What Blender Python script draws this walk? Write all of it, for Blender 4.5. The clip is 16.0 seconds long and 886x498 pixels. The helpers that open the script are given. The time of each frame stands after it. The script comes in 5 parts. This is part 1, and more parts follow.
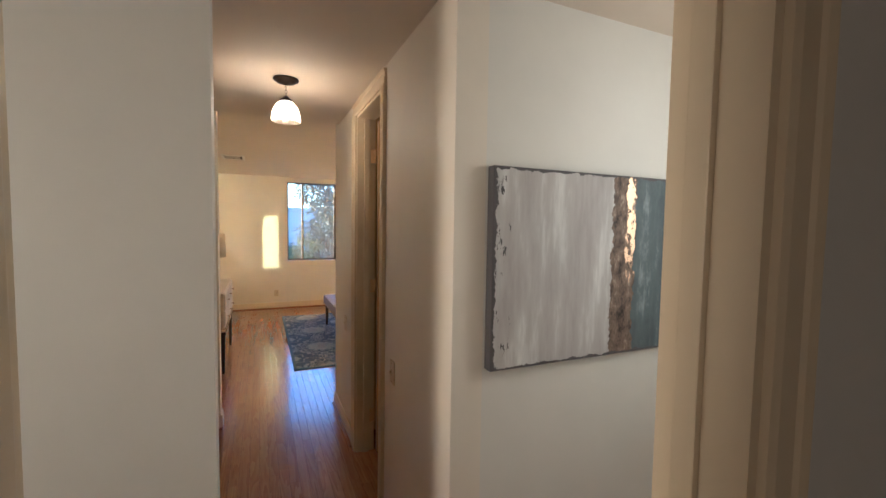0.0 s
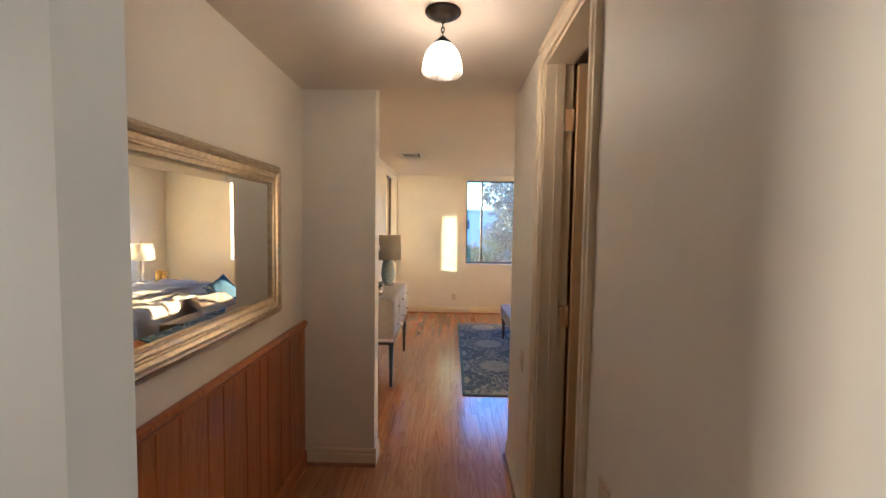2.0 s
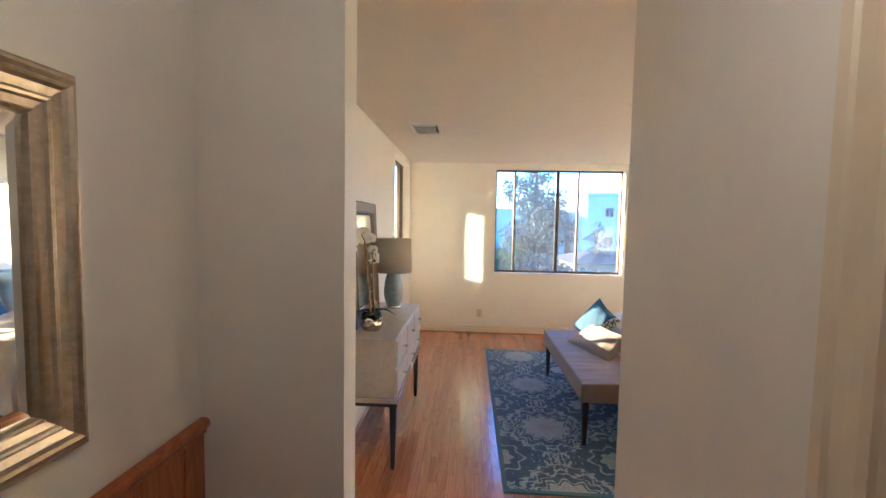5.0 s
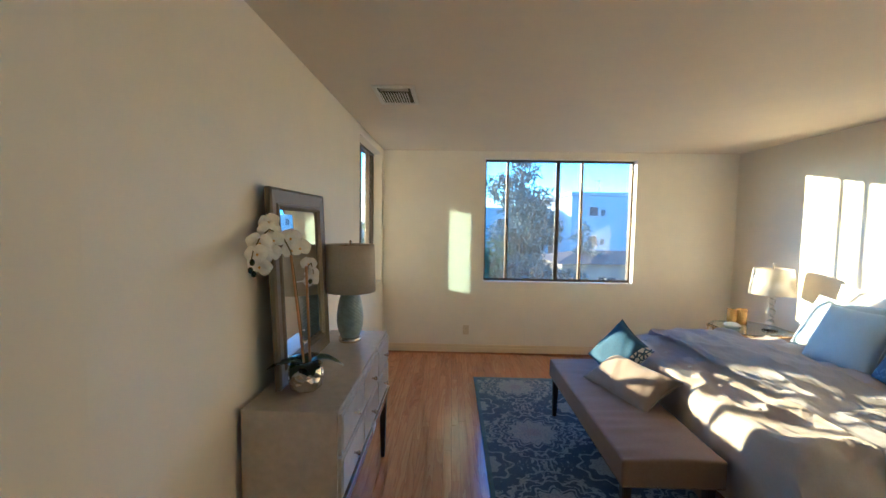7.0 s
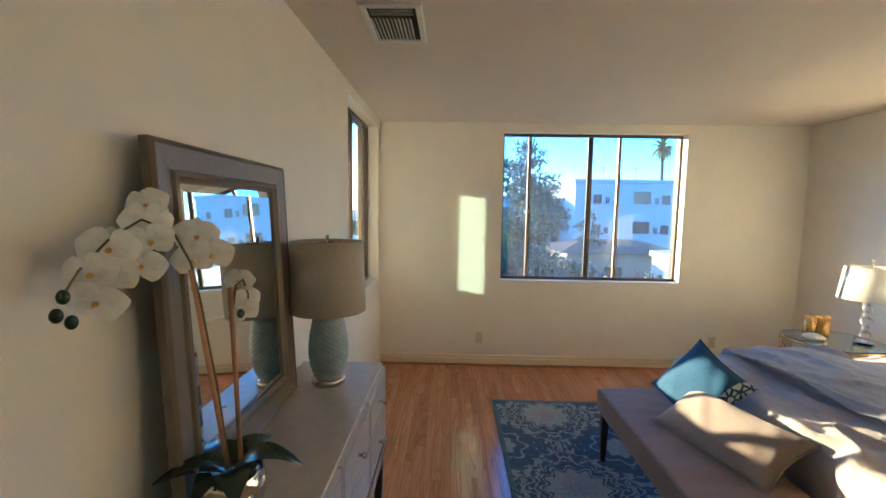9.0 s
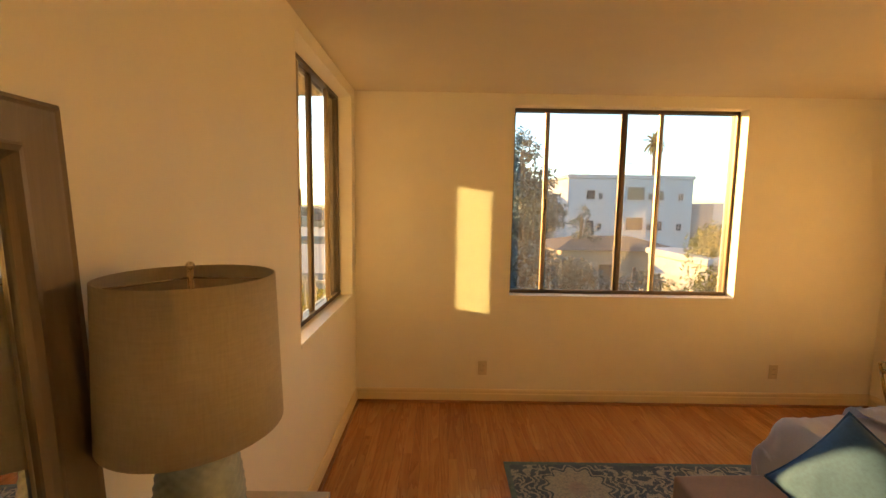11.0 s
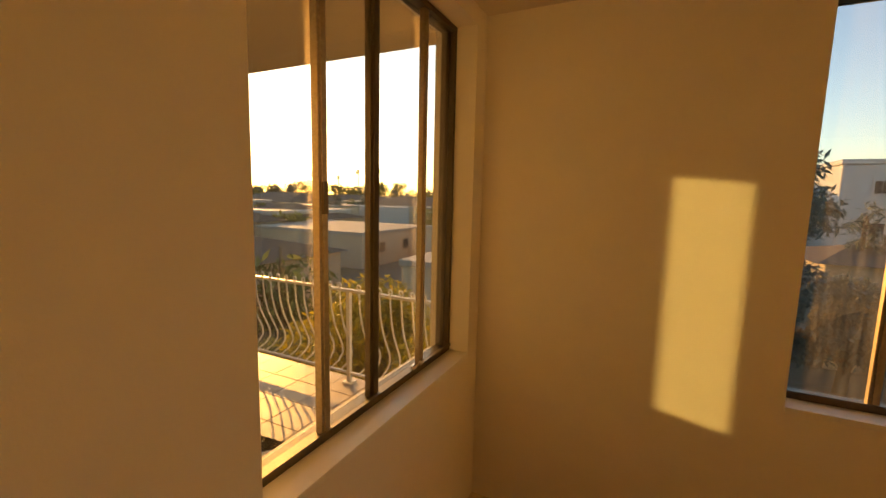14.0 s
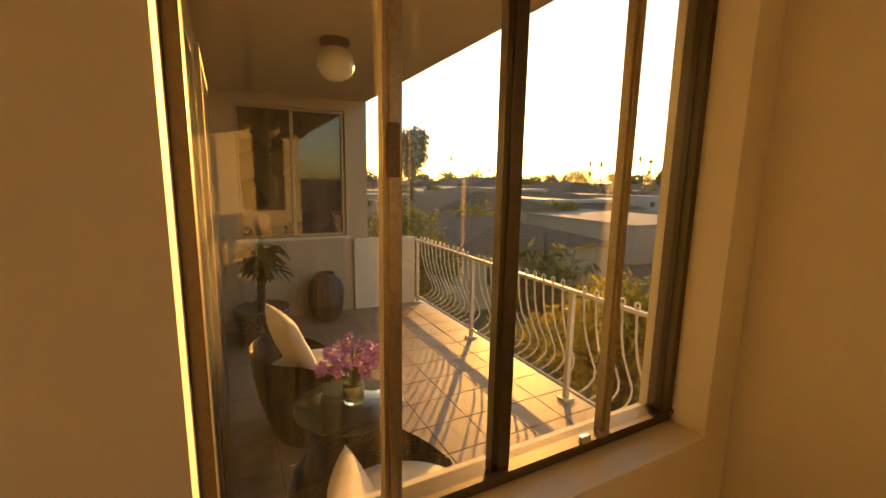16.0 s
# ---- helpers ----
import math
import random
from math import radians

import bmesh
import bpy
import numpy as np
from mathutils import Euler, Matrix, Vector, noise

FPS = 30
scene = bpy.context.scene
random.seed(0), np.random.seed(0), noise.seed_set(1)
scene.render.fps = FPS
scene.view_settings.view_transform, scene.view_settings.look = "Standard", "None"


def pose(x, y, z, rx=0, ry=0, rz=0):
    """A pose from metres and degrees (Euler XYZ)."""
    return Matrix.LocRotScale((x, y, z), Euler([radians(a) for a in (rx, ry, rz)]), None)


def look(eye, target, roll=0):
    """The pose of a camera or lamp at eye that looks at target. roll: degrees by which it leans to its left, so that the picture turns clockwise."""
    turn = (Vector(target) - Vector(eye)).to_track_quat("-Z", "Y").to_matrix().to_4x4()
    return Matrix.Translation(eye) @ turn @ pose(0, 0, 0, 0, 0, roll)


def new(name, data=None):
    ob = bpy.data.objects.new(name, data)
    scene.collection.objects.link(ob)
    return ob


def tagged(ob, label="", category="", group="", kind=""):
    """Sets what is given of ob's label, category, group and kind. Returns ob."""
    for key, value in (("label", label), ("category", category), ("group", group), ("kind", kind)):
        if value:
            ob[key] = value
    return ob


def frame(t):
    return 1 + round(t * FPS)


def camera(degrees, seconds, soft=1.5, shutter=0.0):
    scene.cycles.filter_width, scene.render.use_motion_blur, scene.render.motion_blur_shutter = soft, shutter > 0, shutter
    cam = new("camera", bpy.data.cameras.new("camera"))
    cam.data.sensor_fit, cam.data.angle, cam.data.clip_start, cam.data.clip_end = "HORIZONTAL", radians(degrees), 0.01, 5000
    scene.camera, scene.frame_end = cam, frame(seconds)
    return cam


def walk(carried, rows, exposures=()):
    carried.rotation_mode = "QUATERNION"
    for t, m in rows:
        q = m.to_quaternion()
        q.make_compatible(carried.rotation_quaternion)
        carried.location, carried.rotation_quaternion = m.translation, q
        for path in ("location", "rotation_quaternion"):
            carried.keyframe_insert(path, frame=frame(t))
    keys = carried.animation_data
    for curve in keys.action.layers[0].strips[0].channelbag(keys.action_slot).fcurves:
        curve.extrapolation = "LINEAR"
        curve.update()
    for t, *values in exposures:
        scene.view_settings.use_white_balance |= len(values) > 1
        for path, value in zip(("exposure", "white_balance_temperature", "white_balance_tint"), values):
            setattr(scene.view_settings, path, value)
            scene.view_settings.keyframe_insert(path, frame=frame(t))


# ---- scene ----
cam = camera(93.8, 16.0)
METRES, EYE, TILT, LEAN, TURN = 7.1, 1.58, 0.0, 0.0, -23.8
ROWS = [
    (0.0, 0.0, 0.0, 0.0, 0.05, -3.28, -0.89),
    (0.5, 0.0031, 0.0272, -0.0005, 7.3, -3.36, -0.87),
    (1.0, 0.0004, 0.0651, -0.0008, 13.71, -3.44, -0.93),
    (1.5, -0.0095, 0.0972, -0.0024, 19.53, -3.38, -1.04),
    (2.0, -0.0276, 0.1259, -0.0016, 24.81, -3.42, -0.89),
    (2.5, -0.0448, 0.1519, -0.0041, 28.3, -3.45, -0.92),
    (3.0, -0.0604, 0.1769, -0.0033, 29.91, -3.45, -0.97),
    (3.5, -0.0752, 0.2015, -0.0019, 30.13, -3.45, -0.91),
    (4.0, -0.094, 0.232, 0.0006, 29.63, -3.46, -0.91),
    (4.5, -0.1069, 0.2637, -0.0038, 28.69, -3.42, -0.9),
    (5.0, -0.1182, 0.2971, -0.0014, 27.33, -3.60, -1.03),
    (7.5, -0.189, 0.4481, -0.0009, 24.96, -3.7, -0.92),
    (8.0, -0.2058, 0.4729, -0.0021, 25.12, -4.07, -0.87),
    (8.5, -0.2226, 0.4981, -0.0036, 25.05, -4.67, -0.9),
    (9.0, -0.2359, 0.5206, -0.0025, 24.95, -5.28, -0.91),
    (9.5, -0.252, 0.5443, -0.0025, 24.77, -5.57, -0.89),
    (12.0, -0.3204, 0.6977, -0.0007, 23.22, -5.88, -0.9),
    (12.5, -0.3263, 0.7292, 0.001, 25.37, -5.96, -0.94),
    (13.0, -0.3388, 0.7572, 0.0006, 30.94, -5.99, -0.95),
    (13.5, -0.3548, 0.7832, 0.0011, 38.94, -5.99, -1.05),
    (14.5, -0.3765, 0.8427, 0.008, 61.72, -8.09, -1.18),
    (15.0, -0.3942, 0.8626, -0.0012, 71.71, -7.59, -0.87),
    (15.5, -0.409, 0.8754, -0.0031, 79.75, -8.31, -0.94),
    (16.0, -0.4193, 0.8884, -0.0035, 86.46, -9.33, -0.95),
]
EXPOSURES = [(0.0, 4.2, 4250, 6), (1.0, 4.35, 4250, 6), (2.5, 4.42, 4050, 6), (5.0, 4.5, 3750, 4), (7.5, 3.62, 3600, -3), (9.5, 3.68, 3750, -1), (12.0, 3.0, 8900, 13), (12.5, 2.75, 8700, 13), (13.0, 2.5, 9300, 14), (13.5, 2.45, 9700, 16), (14.3, 2.25, 9600, 17), (15.0, 2.35, 8100, 9), (16.0, 2.25, 10200, 17)]
walk(cam, [(t, pose(0, 0, EYE, TILT, LEAN, TURN) @ pose(METRES * x, METRES * y, METRES * z, 90 + pitch, roll, yaw)) for t, x, y, z, yaw, pitch, roll in ROWS], EXPOSURES)

# ---- light ----
SUN_AZ, SUN_EL = -51.4, 7.8          # degrees clockwise from +y, degrees above the horizon
world = bpy.data.worlds.new("evening_sky")
scene.world = world
world.use_nodes = True
wn = world.node_tree.nodes
sky = wn.new("ShaderNodeTexSky")
sky.sky_type, sky.sun_disc = "NISHITA", False
sky.sun_elevation, sky.sun_rotation = radians(SUN_EL), radians(SUN_AZ)
sky.air_density, sky.dust_density, sky.ozone_density = 1.0, 0.5, 2.0
world.node_tree.links.new(sky.outputs[0], wn["Background"].inputs[0])
wn["Background"].inputs[1].default_value = 0.15


def lamp(name, kind, m, energy, colour, **more):
    data = bpy.data.lights.new(name, kind)
    data.energy, data.color = energy, colour
    ob = new(name, data)
    ob.matrix_world = m
    return ob


SUN_DIR = Vector((math.sin(radians(SUN_AZ)) * math.cos(radians(SUN_EL)), math.cos(radians(SUN_AZ)) * math.cos(radians(SUN_EL)), math.sin(radians(SUN_EL))))
sun = lamp("sun", "SUN", look(SUN_DIR * 30, (0, 0, 0)), 3.1, (1.0, 0.54, 0.16))
sun.data.angle = radians(0.6)
# low sun thrown back by the glass of the balcony's sliding door
GLINT = Vector((-SUN_DIR.x, SUN_DIR.y, -SUN_DIR.z))
glint = lamp("door_glass_sun_reflection", "AREA", look((-1.32, 6.99, 1.43), Vector((-1.32, 6.99, 1.43)) + GLINT), 0.085, (1.0, 0.78, 0.28))
glint.data.shape, glint.data.size, glint.data.size_y, glint.data.spread = "RECTANGLE", 0.16, 1.05, radians(1.5)
# added unseen lamps stand in for daylight from the rooms next to the passage
lw_ = lamp("side_window_light", "AREA", look((-2.1, 0.66, 1.5), (1.3, 1.2, 1.45)), 0.34, (1.0, 0.64, 0.33))
lw_.data.shape, lw_.data.size, lw_.data.size_y = "RECTANGLE", 0.4, 1.5
lw_.data.spread = radians(60)
# added lamp before the closed end door, where no window is
le_ = lamp("east_window_light", "AREA", look((1.88, 0.60, 1.75), (-0.4, 1.2, 1.45)), 0.40, (1.0, 0.72, 0.43))
le_.data.shape, le_.data.size, le_.data.size_y = "RECTANGLE", 0.25, 1.1
lb_ = lamp("back_room_window_light", "AREA", look((-1.6, -1.75, 1.5), (0.2, 0.5, 1.4)), 0.58, (1.0, 0.68, 0.38))
lb_.data.shape, lb_.data.size, lb_.data.size_y = "RECTANGLE", 1.6, 1.3


# ---- materials ----
class Nodes:
    """Short-hand for building one node material."""

    def __init__(self, name):
        self.mat = bpy.data.materials.new(name)
        self.mat.use_nodes = True
        self.tree = self.mat.node_tree
        self.tree.nodes.clear()
        self.out = self.tree.nodes.new("ShaderNodeOutputMaterial")
        self._obj = None

    def node(self, kind, **props):
        n = self.tree.nodes.new(kind)
        for k, v in props.items():
            setattr(n, k, v)
        return n

    def put(self, value, socket):
        if isinstance(value, bpy.types.NodeSocket):
            self.tree.links.new(value, socket)
        elif isinstance(value, (tuple, list)) and len(value) == 3 and socket.type == "RGBA":
            socket.default_value = (*value, 1)
        else:
            socket.default_value = value

    def coords(self, scale=(1, 1, 1), rot=(0, 0, 0), loc=(0, 0, 0)):
        if self._obj is None:
            self._obj = self.node("ShaderNodeTexCoord").outputs["Object"]
        m = self.node("ShaderNodeMapping")
        self.put(self._obj, m.inputs[0])
        m.inputs["Scale"].default_value, m.inputs["Rotation"].default_value, m.inputs["Location"].default_value = scale, rot, loc
        return m.outputs[0]

    def noise(self, scale, detail=4, rough=0.55, vec=None, dist=0.0):
        n = self.node("ShaderNodeTexNoise")
        self.put(vec if vec is not None else self.coords(), n.inputs["Vector"])
        n.inputs["Scale"].default_value, n.inputs["Detail"].default_value = scale, detail
        n.inputs["Roughness"].default_value, n.inputs["Distortion"].default_value = rough, dist
        return n.outputs["Fac"]

    def voronoi(self, scale, vec=None, feature="F1", out="Distance"):
        n = self.node("ShaderNodeTexVoronoi", feature=feature)
        self.put(vec if vec is not None else self.coords(), n.inputs["Vector"])
        n.inputs["Scale"].default_value = scale
        return n.outputs[out]

    def wave(self, scale, dist=0.0, vec=None, direction="X", detail=2, dscale=1.0):
        n = self.node("ShaderNodeTexWave", bands_direction=direction)
        self.put(vec if vec is not None else self.coords(), n.inputs["Vector"])
        n.inputs["Scale"].default_value, n.inputs["Distortion"].default_value = scale, dist
        n.inputs["Detail"].default_value, n.inputs["Detail Scale"].default_value = detail, dscale
        return n.outputs["Fac"]

    def math(self, op, a, b=0.0, c=0.0):
        n = self.node("ShaderNodeMath", operation=op)
        self.put(a, n.inputs[0]), self.put(b, n.inputs[1]), self.put(c, n.inputs[2])
        return n.outputs[0]

    def ramp(self, fac, stops, interp="LINEAR"):
        n = self.node("ShaderNodeValToRGB")
        n.color_ramp.interpolation = interp
        e = n.color_ramp.elements
        while len(e) < len(stops):
            e.new(0.5)
        for el, (p, c) in zip(e, stops):
            el.position = p
            el.color = (*c, 1) if isinstance(c, tuple) else (c, c, c, 1)
        self.put(fac, n.inputs[0])
        return n.outputs[0]

    def mix(self, fac, a, b, blend="MIX"):
        n = self.node("ShaderNodeMix", data_type="RGBA", blend_type=blend)
        self.put(fac, n.inputs[0]), self.put(a, n.inputs[6]), self.put(b, n.inputs[7])
        return n.outputs[2]

    def split(self, vec=None):
        n = self.node("ShaderNodeSeparateXYZ")
        self.put(vec if vec is not None else self.coords(), n.inputs[0])
        return n.outputs

    def bump(self, height, strength=0.2, distance=0.01):
        n = self.node("ShaderNodeBump")
        self.put(height, n.inputs["Height"])
        n.inputs["Strength"].default_value, n.inputs["Distance"].default_value = strength, distance
        return n.outputs[0]

    def random(self, island=False):
        return self.node("ShaderNodeNewGeometry").outputs["Random Per Island"] if island else self.node("ShaderNodeObjectInfo").outputs["Random"]

    def surface(self, colour, rough=0.6, metal=0.0, normal=None, **more):
        b = self.node("ShaderNodeBsdfPrincipled")
        self.put(colour, b.inputs["Base Color"]), self.put(rough, b.inputs["Roughness"]), self.put(metal, b.inputs["Metallic"])
        if normal is not None:
            self.put(normal, b.inputs["Normal"])
        for k, v in more.items():
            self.put(v, b.inputs[k.replace("_", " ")])
        self.tree.links.new(b.outputs[0], self.out.inputs[0])
        return self.mat


def plain(name, colour, rough=0.5, metal=0.0, grain=60, vary=0.12, bump=0.1, stretch=(1, 1, 1), **more):
    """A surface with fine grain, broad wear and slight relief."""
    n = Nodes(name)
    v = n.coords(stretch)
    fine, broad = n.noise(grain, 4, 0.6, v), n.noise(2.3, 3, 0.5)
    f = n.math("ADD", n.math("MULTIPLY", fine, 0.6), n.math("MULTIPLY", broad, 0.4))
    lo, hi = tuple(c * (1 - vary) for c in colour), tuple(min(1, c * (1 + vary)) for c in colour)
    col = n.ramp(f, [(0.3, lo), (0.7, hi)])
    r = n.math("ADD", n.math("MULTIPLY", broad, 0.15), rough - 0.075)
    return n.surface(col, r, metal, n.bump(fine, bump, 0.004), **more)


def paint(name, colour, rough=0.55, vary=0.035):
    """Rolled wall paint: orange-peel relief, faint smudges and uneven sheen."""
    n = Nodes(name)
    peel, smudge, broad = n.noise(180, 3, 0.6), n.noise(5, 5, 0.6), n.noise(0.9, 2, 0.5)
    f = n.math("ADD", n.math("MULTIPLY", smudge, 0.6), n.math("MULTIPLY", broad, 0.4))
    col = n.ramp(f, [(0.3, tuple(c * (1 - vary) for c in colour)), (0.7, tuple(min(1, c * (1 + vary)) for c in colour))])
    h = n.math("ADD", n.math("MULTIPLY", peel, 0.35), n.math("MULTIPLY", n.noise(14, 3), 0.65))
    return n.surface(col, n.math("ADD", rough - 0.1, n.math("MULTIPLY", smudge, 0.2)), 0, n.bump(h, 0.12, 0.006))


def wood(name, a, b, c, rough=0.35, axis="Y", grain=1.0, island=None, coat=0.0):
    """Wood with long grain, cathedral figure and a tone per piece."""
    n = Nodes(name)
    st = {"X": (0.07, 1, 1), "Y": (1, 0.07, 1), "Z": (1, 1, 0.07)}[axis]
    v = n.coords(st)
    if island is not None:
        rnd = n.random(island)
        add = n.node("ShaderNodeVectorMath", operation="ADD")
        comb = n.node("ShaderNodeCombineXYZ")
        n.put(n.math("MULTIPLY", rnd, 37.0), comb.inputs[0]), n.put(n.math("MULTIPLY", rnd, 19.0), comb.inputs[1])
        n.put(v, add.inputs[0]), n.put(comb.outputs[0], add.inputs[1])
        v = add.outputs[0]
    fig = n.noise(9 * grain, 3, 0.5, v, 1.2)
    rings = n.math("FRACT", n.math("MULTIPLY", fig, 7.0))
    pores = n.noise(160 * grain, 3, 0.7, v)
    f = n.math("ADD", n.math("MULTIPLY", rings, 0.42), n.math("MULTIPLY", pores, 0.58))
    col = n.ramp(f, [(0.12, a), (0.5, b), (0.85, c)])
    if island is not None:
        tone = n.ramp(rnd, [(0.0, (0.84, 0.81, 0.78)), (0.5, (0.96, 0.95, 0.94)), (1.0, (1.08, 1.08, 1.07))])
        col = n.mix(1.0, col, tone, "MULTIPLY")
    r = n.math("ADD", rough - 0.06, n.math("MULTIPLY", n.noise(6, 4), 0.14))
    return n.surface(col, r, 0, n.bump(f, 0.06, 0.002), Coat_Weight=coat, Coat_Roughness=0.12)


def fabric(name, colour, scale=700, vary=0.12, rough=0.9, sheen=0.2, bump=0.25):
    """Woven cloth with thread relief and soft uneven tone."""
    n = Nodes(name)
    weave = n.math("MULTIPLY", n.wave(scale / 6.3, 0.4, None, "X"), n.wave(scale / 6.3, 0.4, None, "Z"))
    slub, broad = n.noise(90, 4, 0.6), n.noise(4, 3, 0.5)
    f = n.math("ADD", n.math("MULTIPLY", slub, 0.5), n.math("MULTIPLY", broad, 0.5))
    col = n.ramp(f, [(0.3, tuple(c * (1 - vary) for c in colour)), (0.7, tuple(min(1, c * (1 + vary)) for c in colour))])
    h = n.math("ADD", n.math("MULTIPLY", weave, 0.4), slub)
    return n.surface(col, rough, 0, n.bump(h, bump, 0.002), Sheen_Weight=sheen)


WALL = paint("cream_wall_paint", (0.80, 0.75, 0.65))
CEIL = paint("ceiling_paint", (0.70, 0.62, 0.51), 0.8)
FOYER = paint("white_passage_paint", (0.76, 0.75, 0.70))
TRIM = paint("cream_gloss_trim_paint", (0.72, 0.61, 0.42), 0.32)
SILL = paint("white_sill_paint", (0.80, 0.77, 0.68), 0.4)
OAK = wood("oak_strip_floor", (0.30, 0.115, 0.036), (0.42, 0.185, 0.066), (0.50, 0.24, 0.095), 0.22, "Y", 1.0, False, 0.6)
OAK_FAR = wood("oak_strip_floor_far", (0.30, 0.115, 0.036), (0.42, 0.185, 0.066), (0.50, 0.24, 0.095), 0.22, "Y", 1.0, True, 0.6)
SUBFLOOR = plain("dark_floor_joint", (0.045, 0.02, 0.01), 0.8)
SHOE = wood("oak_shoe_moulding", (0.16, 0.06, 0.02), (0.26, 0.11, 0.04), (0.34, 0.15, 0.06), 0.35, "X")
PANEL = wood("varnished_wainscot", (0.25, 0.066, 0.008), (0.38, 0.115, 0.015), (0.46, 0.155, 0.024), 0.33, "Z", 0.8, False, 0.2)
DARKWOOD = wood("dark_stained_wood", (0.012, 0.008, 0.007), (0.024, 0.016, 0.013), (0.04, 0.026, 0.02), 0.35, "Z")
DOORPAINT = paint("tan_satin_door_paint", (0.66, 0.44, 0.21), 0.30)
SILVERGOLD = plain("antiqued_silver_leaf", (0.50, 0.42, 0.30), 0.34, 1.0, 45, 0.3, 0.3)
GREYFRAME = plain("brushed_pewter_wood", (0.175, 0.14, 0.10), 0.42, 0.15, 120, 0.14, 0.2, (1, 1, 0.06))
CHAMPAGNE = plain("champagne_metal_leaf", (0.54, 0.47, 0.38), 0.36, 0.2, 28, 0.14, 0.12)
DRAWER = plain("silvered_drawer_front", (0.56, 0.52, 0.48), 0.34, 0.4, 28, 0.12, 0.12)
NICKEL = plain("brushed_nickel", (0.62, 0.56, 0.48), 0.25, 1.0, 150, 0.1, 0.1)
BRASS = plain("antique_brass", (0.58, 0.42, 0.17), 0.28, 1.0, 80, 0.15, 0.1)
BRONZE = plain("dark_bronze_metal", (0.05, 0.037, 0.03), 0.42, 0.6, 100, 0.2, 0.1)
ALU = plain("weathered_bronze_aluminium", (0.11, 0.085, 0.06), 0.38, 0.55, 90, 0.25, 0.15)
ALU_LIGHT = plain("worn_aluminium", (0.36, 0.30, 0.22), 0.36, 0.6, 90, 0.25, 0.15)
IVORY = plain("ivory_plastic", (0.62, 0.54, 0.40), 0.35, 0, 200, 0.05, 0.03)
DARK = plain("dark_slot", (0.02, 0.018, 0.015), 0.6)
WHITE_METAL = plain("white_painted_metal", (0.72, 0.69, 0.62), 0.45, 0, 70, 0.12, 0.25)

n_ = Nodes("silvered_mirror")
MIRROR = n_.surface((0.86, 0.88, 0.86), n_.math("MULTIPLY", n_.noise(3, 3), 0.012), 1.0)


def pane_glass(name, dirt_haze=0.06, tint=(0.97, 0.98, 0.97), streak=(6, 6, 0.5)):
    """A window pane: clear but for a tint that dims the view, with a weak reflection and dried streaks of dust."""
    n = Nodes(name)
    clear = n.node("ShaderNodeBsdfTransparent")
    clear.inputs[0].default_value = (*tint, 1)
    gloss = n.node("ShaderNodeBsdfGlossy")
    gloss.inputs["Roughness"].default_value = 0.01
    facing = n.node("ShaderNodeLayerWeight").outputs["Facing"]
    fres = n.math("ADD", 0.05, n.math("MULTIPLY", n.math("POWER", facing, 5.0), 0.45))
    m1 = n.node("ShaderNodeMixShader")
    n.put(fres, m1.inputs[0]), n.put(clear.outputs[0], m1.inputs[1]), n.put(gloss.outputs[0], m1.inputs[2])
    dust = n.node("ShaderNodeBsdfTranslucent")
    dust.inputs[0].default_value = (0.8, 0.74, 0.62, 1)
    runs, specks = n.noise(9, 5, 0.65, n.coords(streak)), n.noise(140, 2, 0.6)
    d = n.math("MULTIPLY", n.math("MULTIPLY", n.ramp(runs, [(0.42, 0.25), (0.68, 1.0)]), n.ramp(specks, [(0.35, 0.5), (0.65, 1.0)])), dirt_haze)
    m2 = n.node("ShaderNodeMixShader")
    n.put(d, m2.inputs[0]), n.put(m1.outputs[0], m2.inputs[1]), n.put(dust.outputs[0], m2.inputs[2])
    n.tree.links.new(m2.outputs[0], n.out.inputs[0])
    return n.mat


# grey tint is added to dim the view outside; dust also makes its haze
PANE = pane_glass("dusty_grey_tinted_window_glass", 0.035, (0.66, 0.69, 0.74))
# streaks are dust; the grey tint is added to dim the bright sky
PANE_WEST = pane_glass("streaked_grey_tinted_window_glass", 0.009, (0.72, 0.73, 0.73))
n_ = Nodes("clear_table_glass")
TABLEGLASS = n_.surface((0.80, 0.92, 0.88), 0.02, 0, None, Transmission_Weight=0.92, IOR=1.45)
n_ = Nodes("cut_crystal")
CRYSTAL = n_.surface((0.96, 0.97, 0.98), 0.02, 0, None, Transmission_Weight=1.0, IOR=1.5)


# ---- building blocks ----
def box(bm, x0, y0, z0, x1, y1, z1, bevel=0.0, seg=2):
    """Adds a box between two corners; bevel rounds its edges."""
    t = bmesh.new()
    bmesh.ops.create_cube(t, size=1)
    for v in t.verts:
        v.co = Vector(((x0 + x1) / 2 + v.co.x * (x1 - x0), (y0 + y1) / 2 + v.co.y * (y1 - y0), (z0 + z1) / 2 + v.co.z * (z1 - z0)))
    if bevel:
        bmesh.ops.bevel(t, geom=t.edges[:], offset=bevel, segments=seg, profile=0.7, affect="EDGES")
    merge(bm, t)
    return bm


def merge(bm, other, m=None):
    """Adds another bmesh, moved by m, and frees it."""
    if m is not None:
        bmesh.ops.transform(other, matrix=m, verts=other.verts)
    tmp = bpy.data.meshes.new("tmp")
    other.to_mesh(tmp)
    other.free()
    bm.from_mesh(tmp)
    bpy.data.meshes.remove(tmp)
    return bm


def cube(*a, **k):
    return box(bmesh.new(), *a, **k)


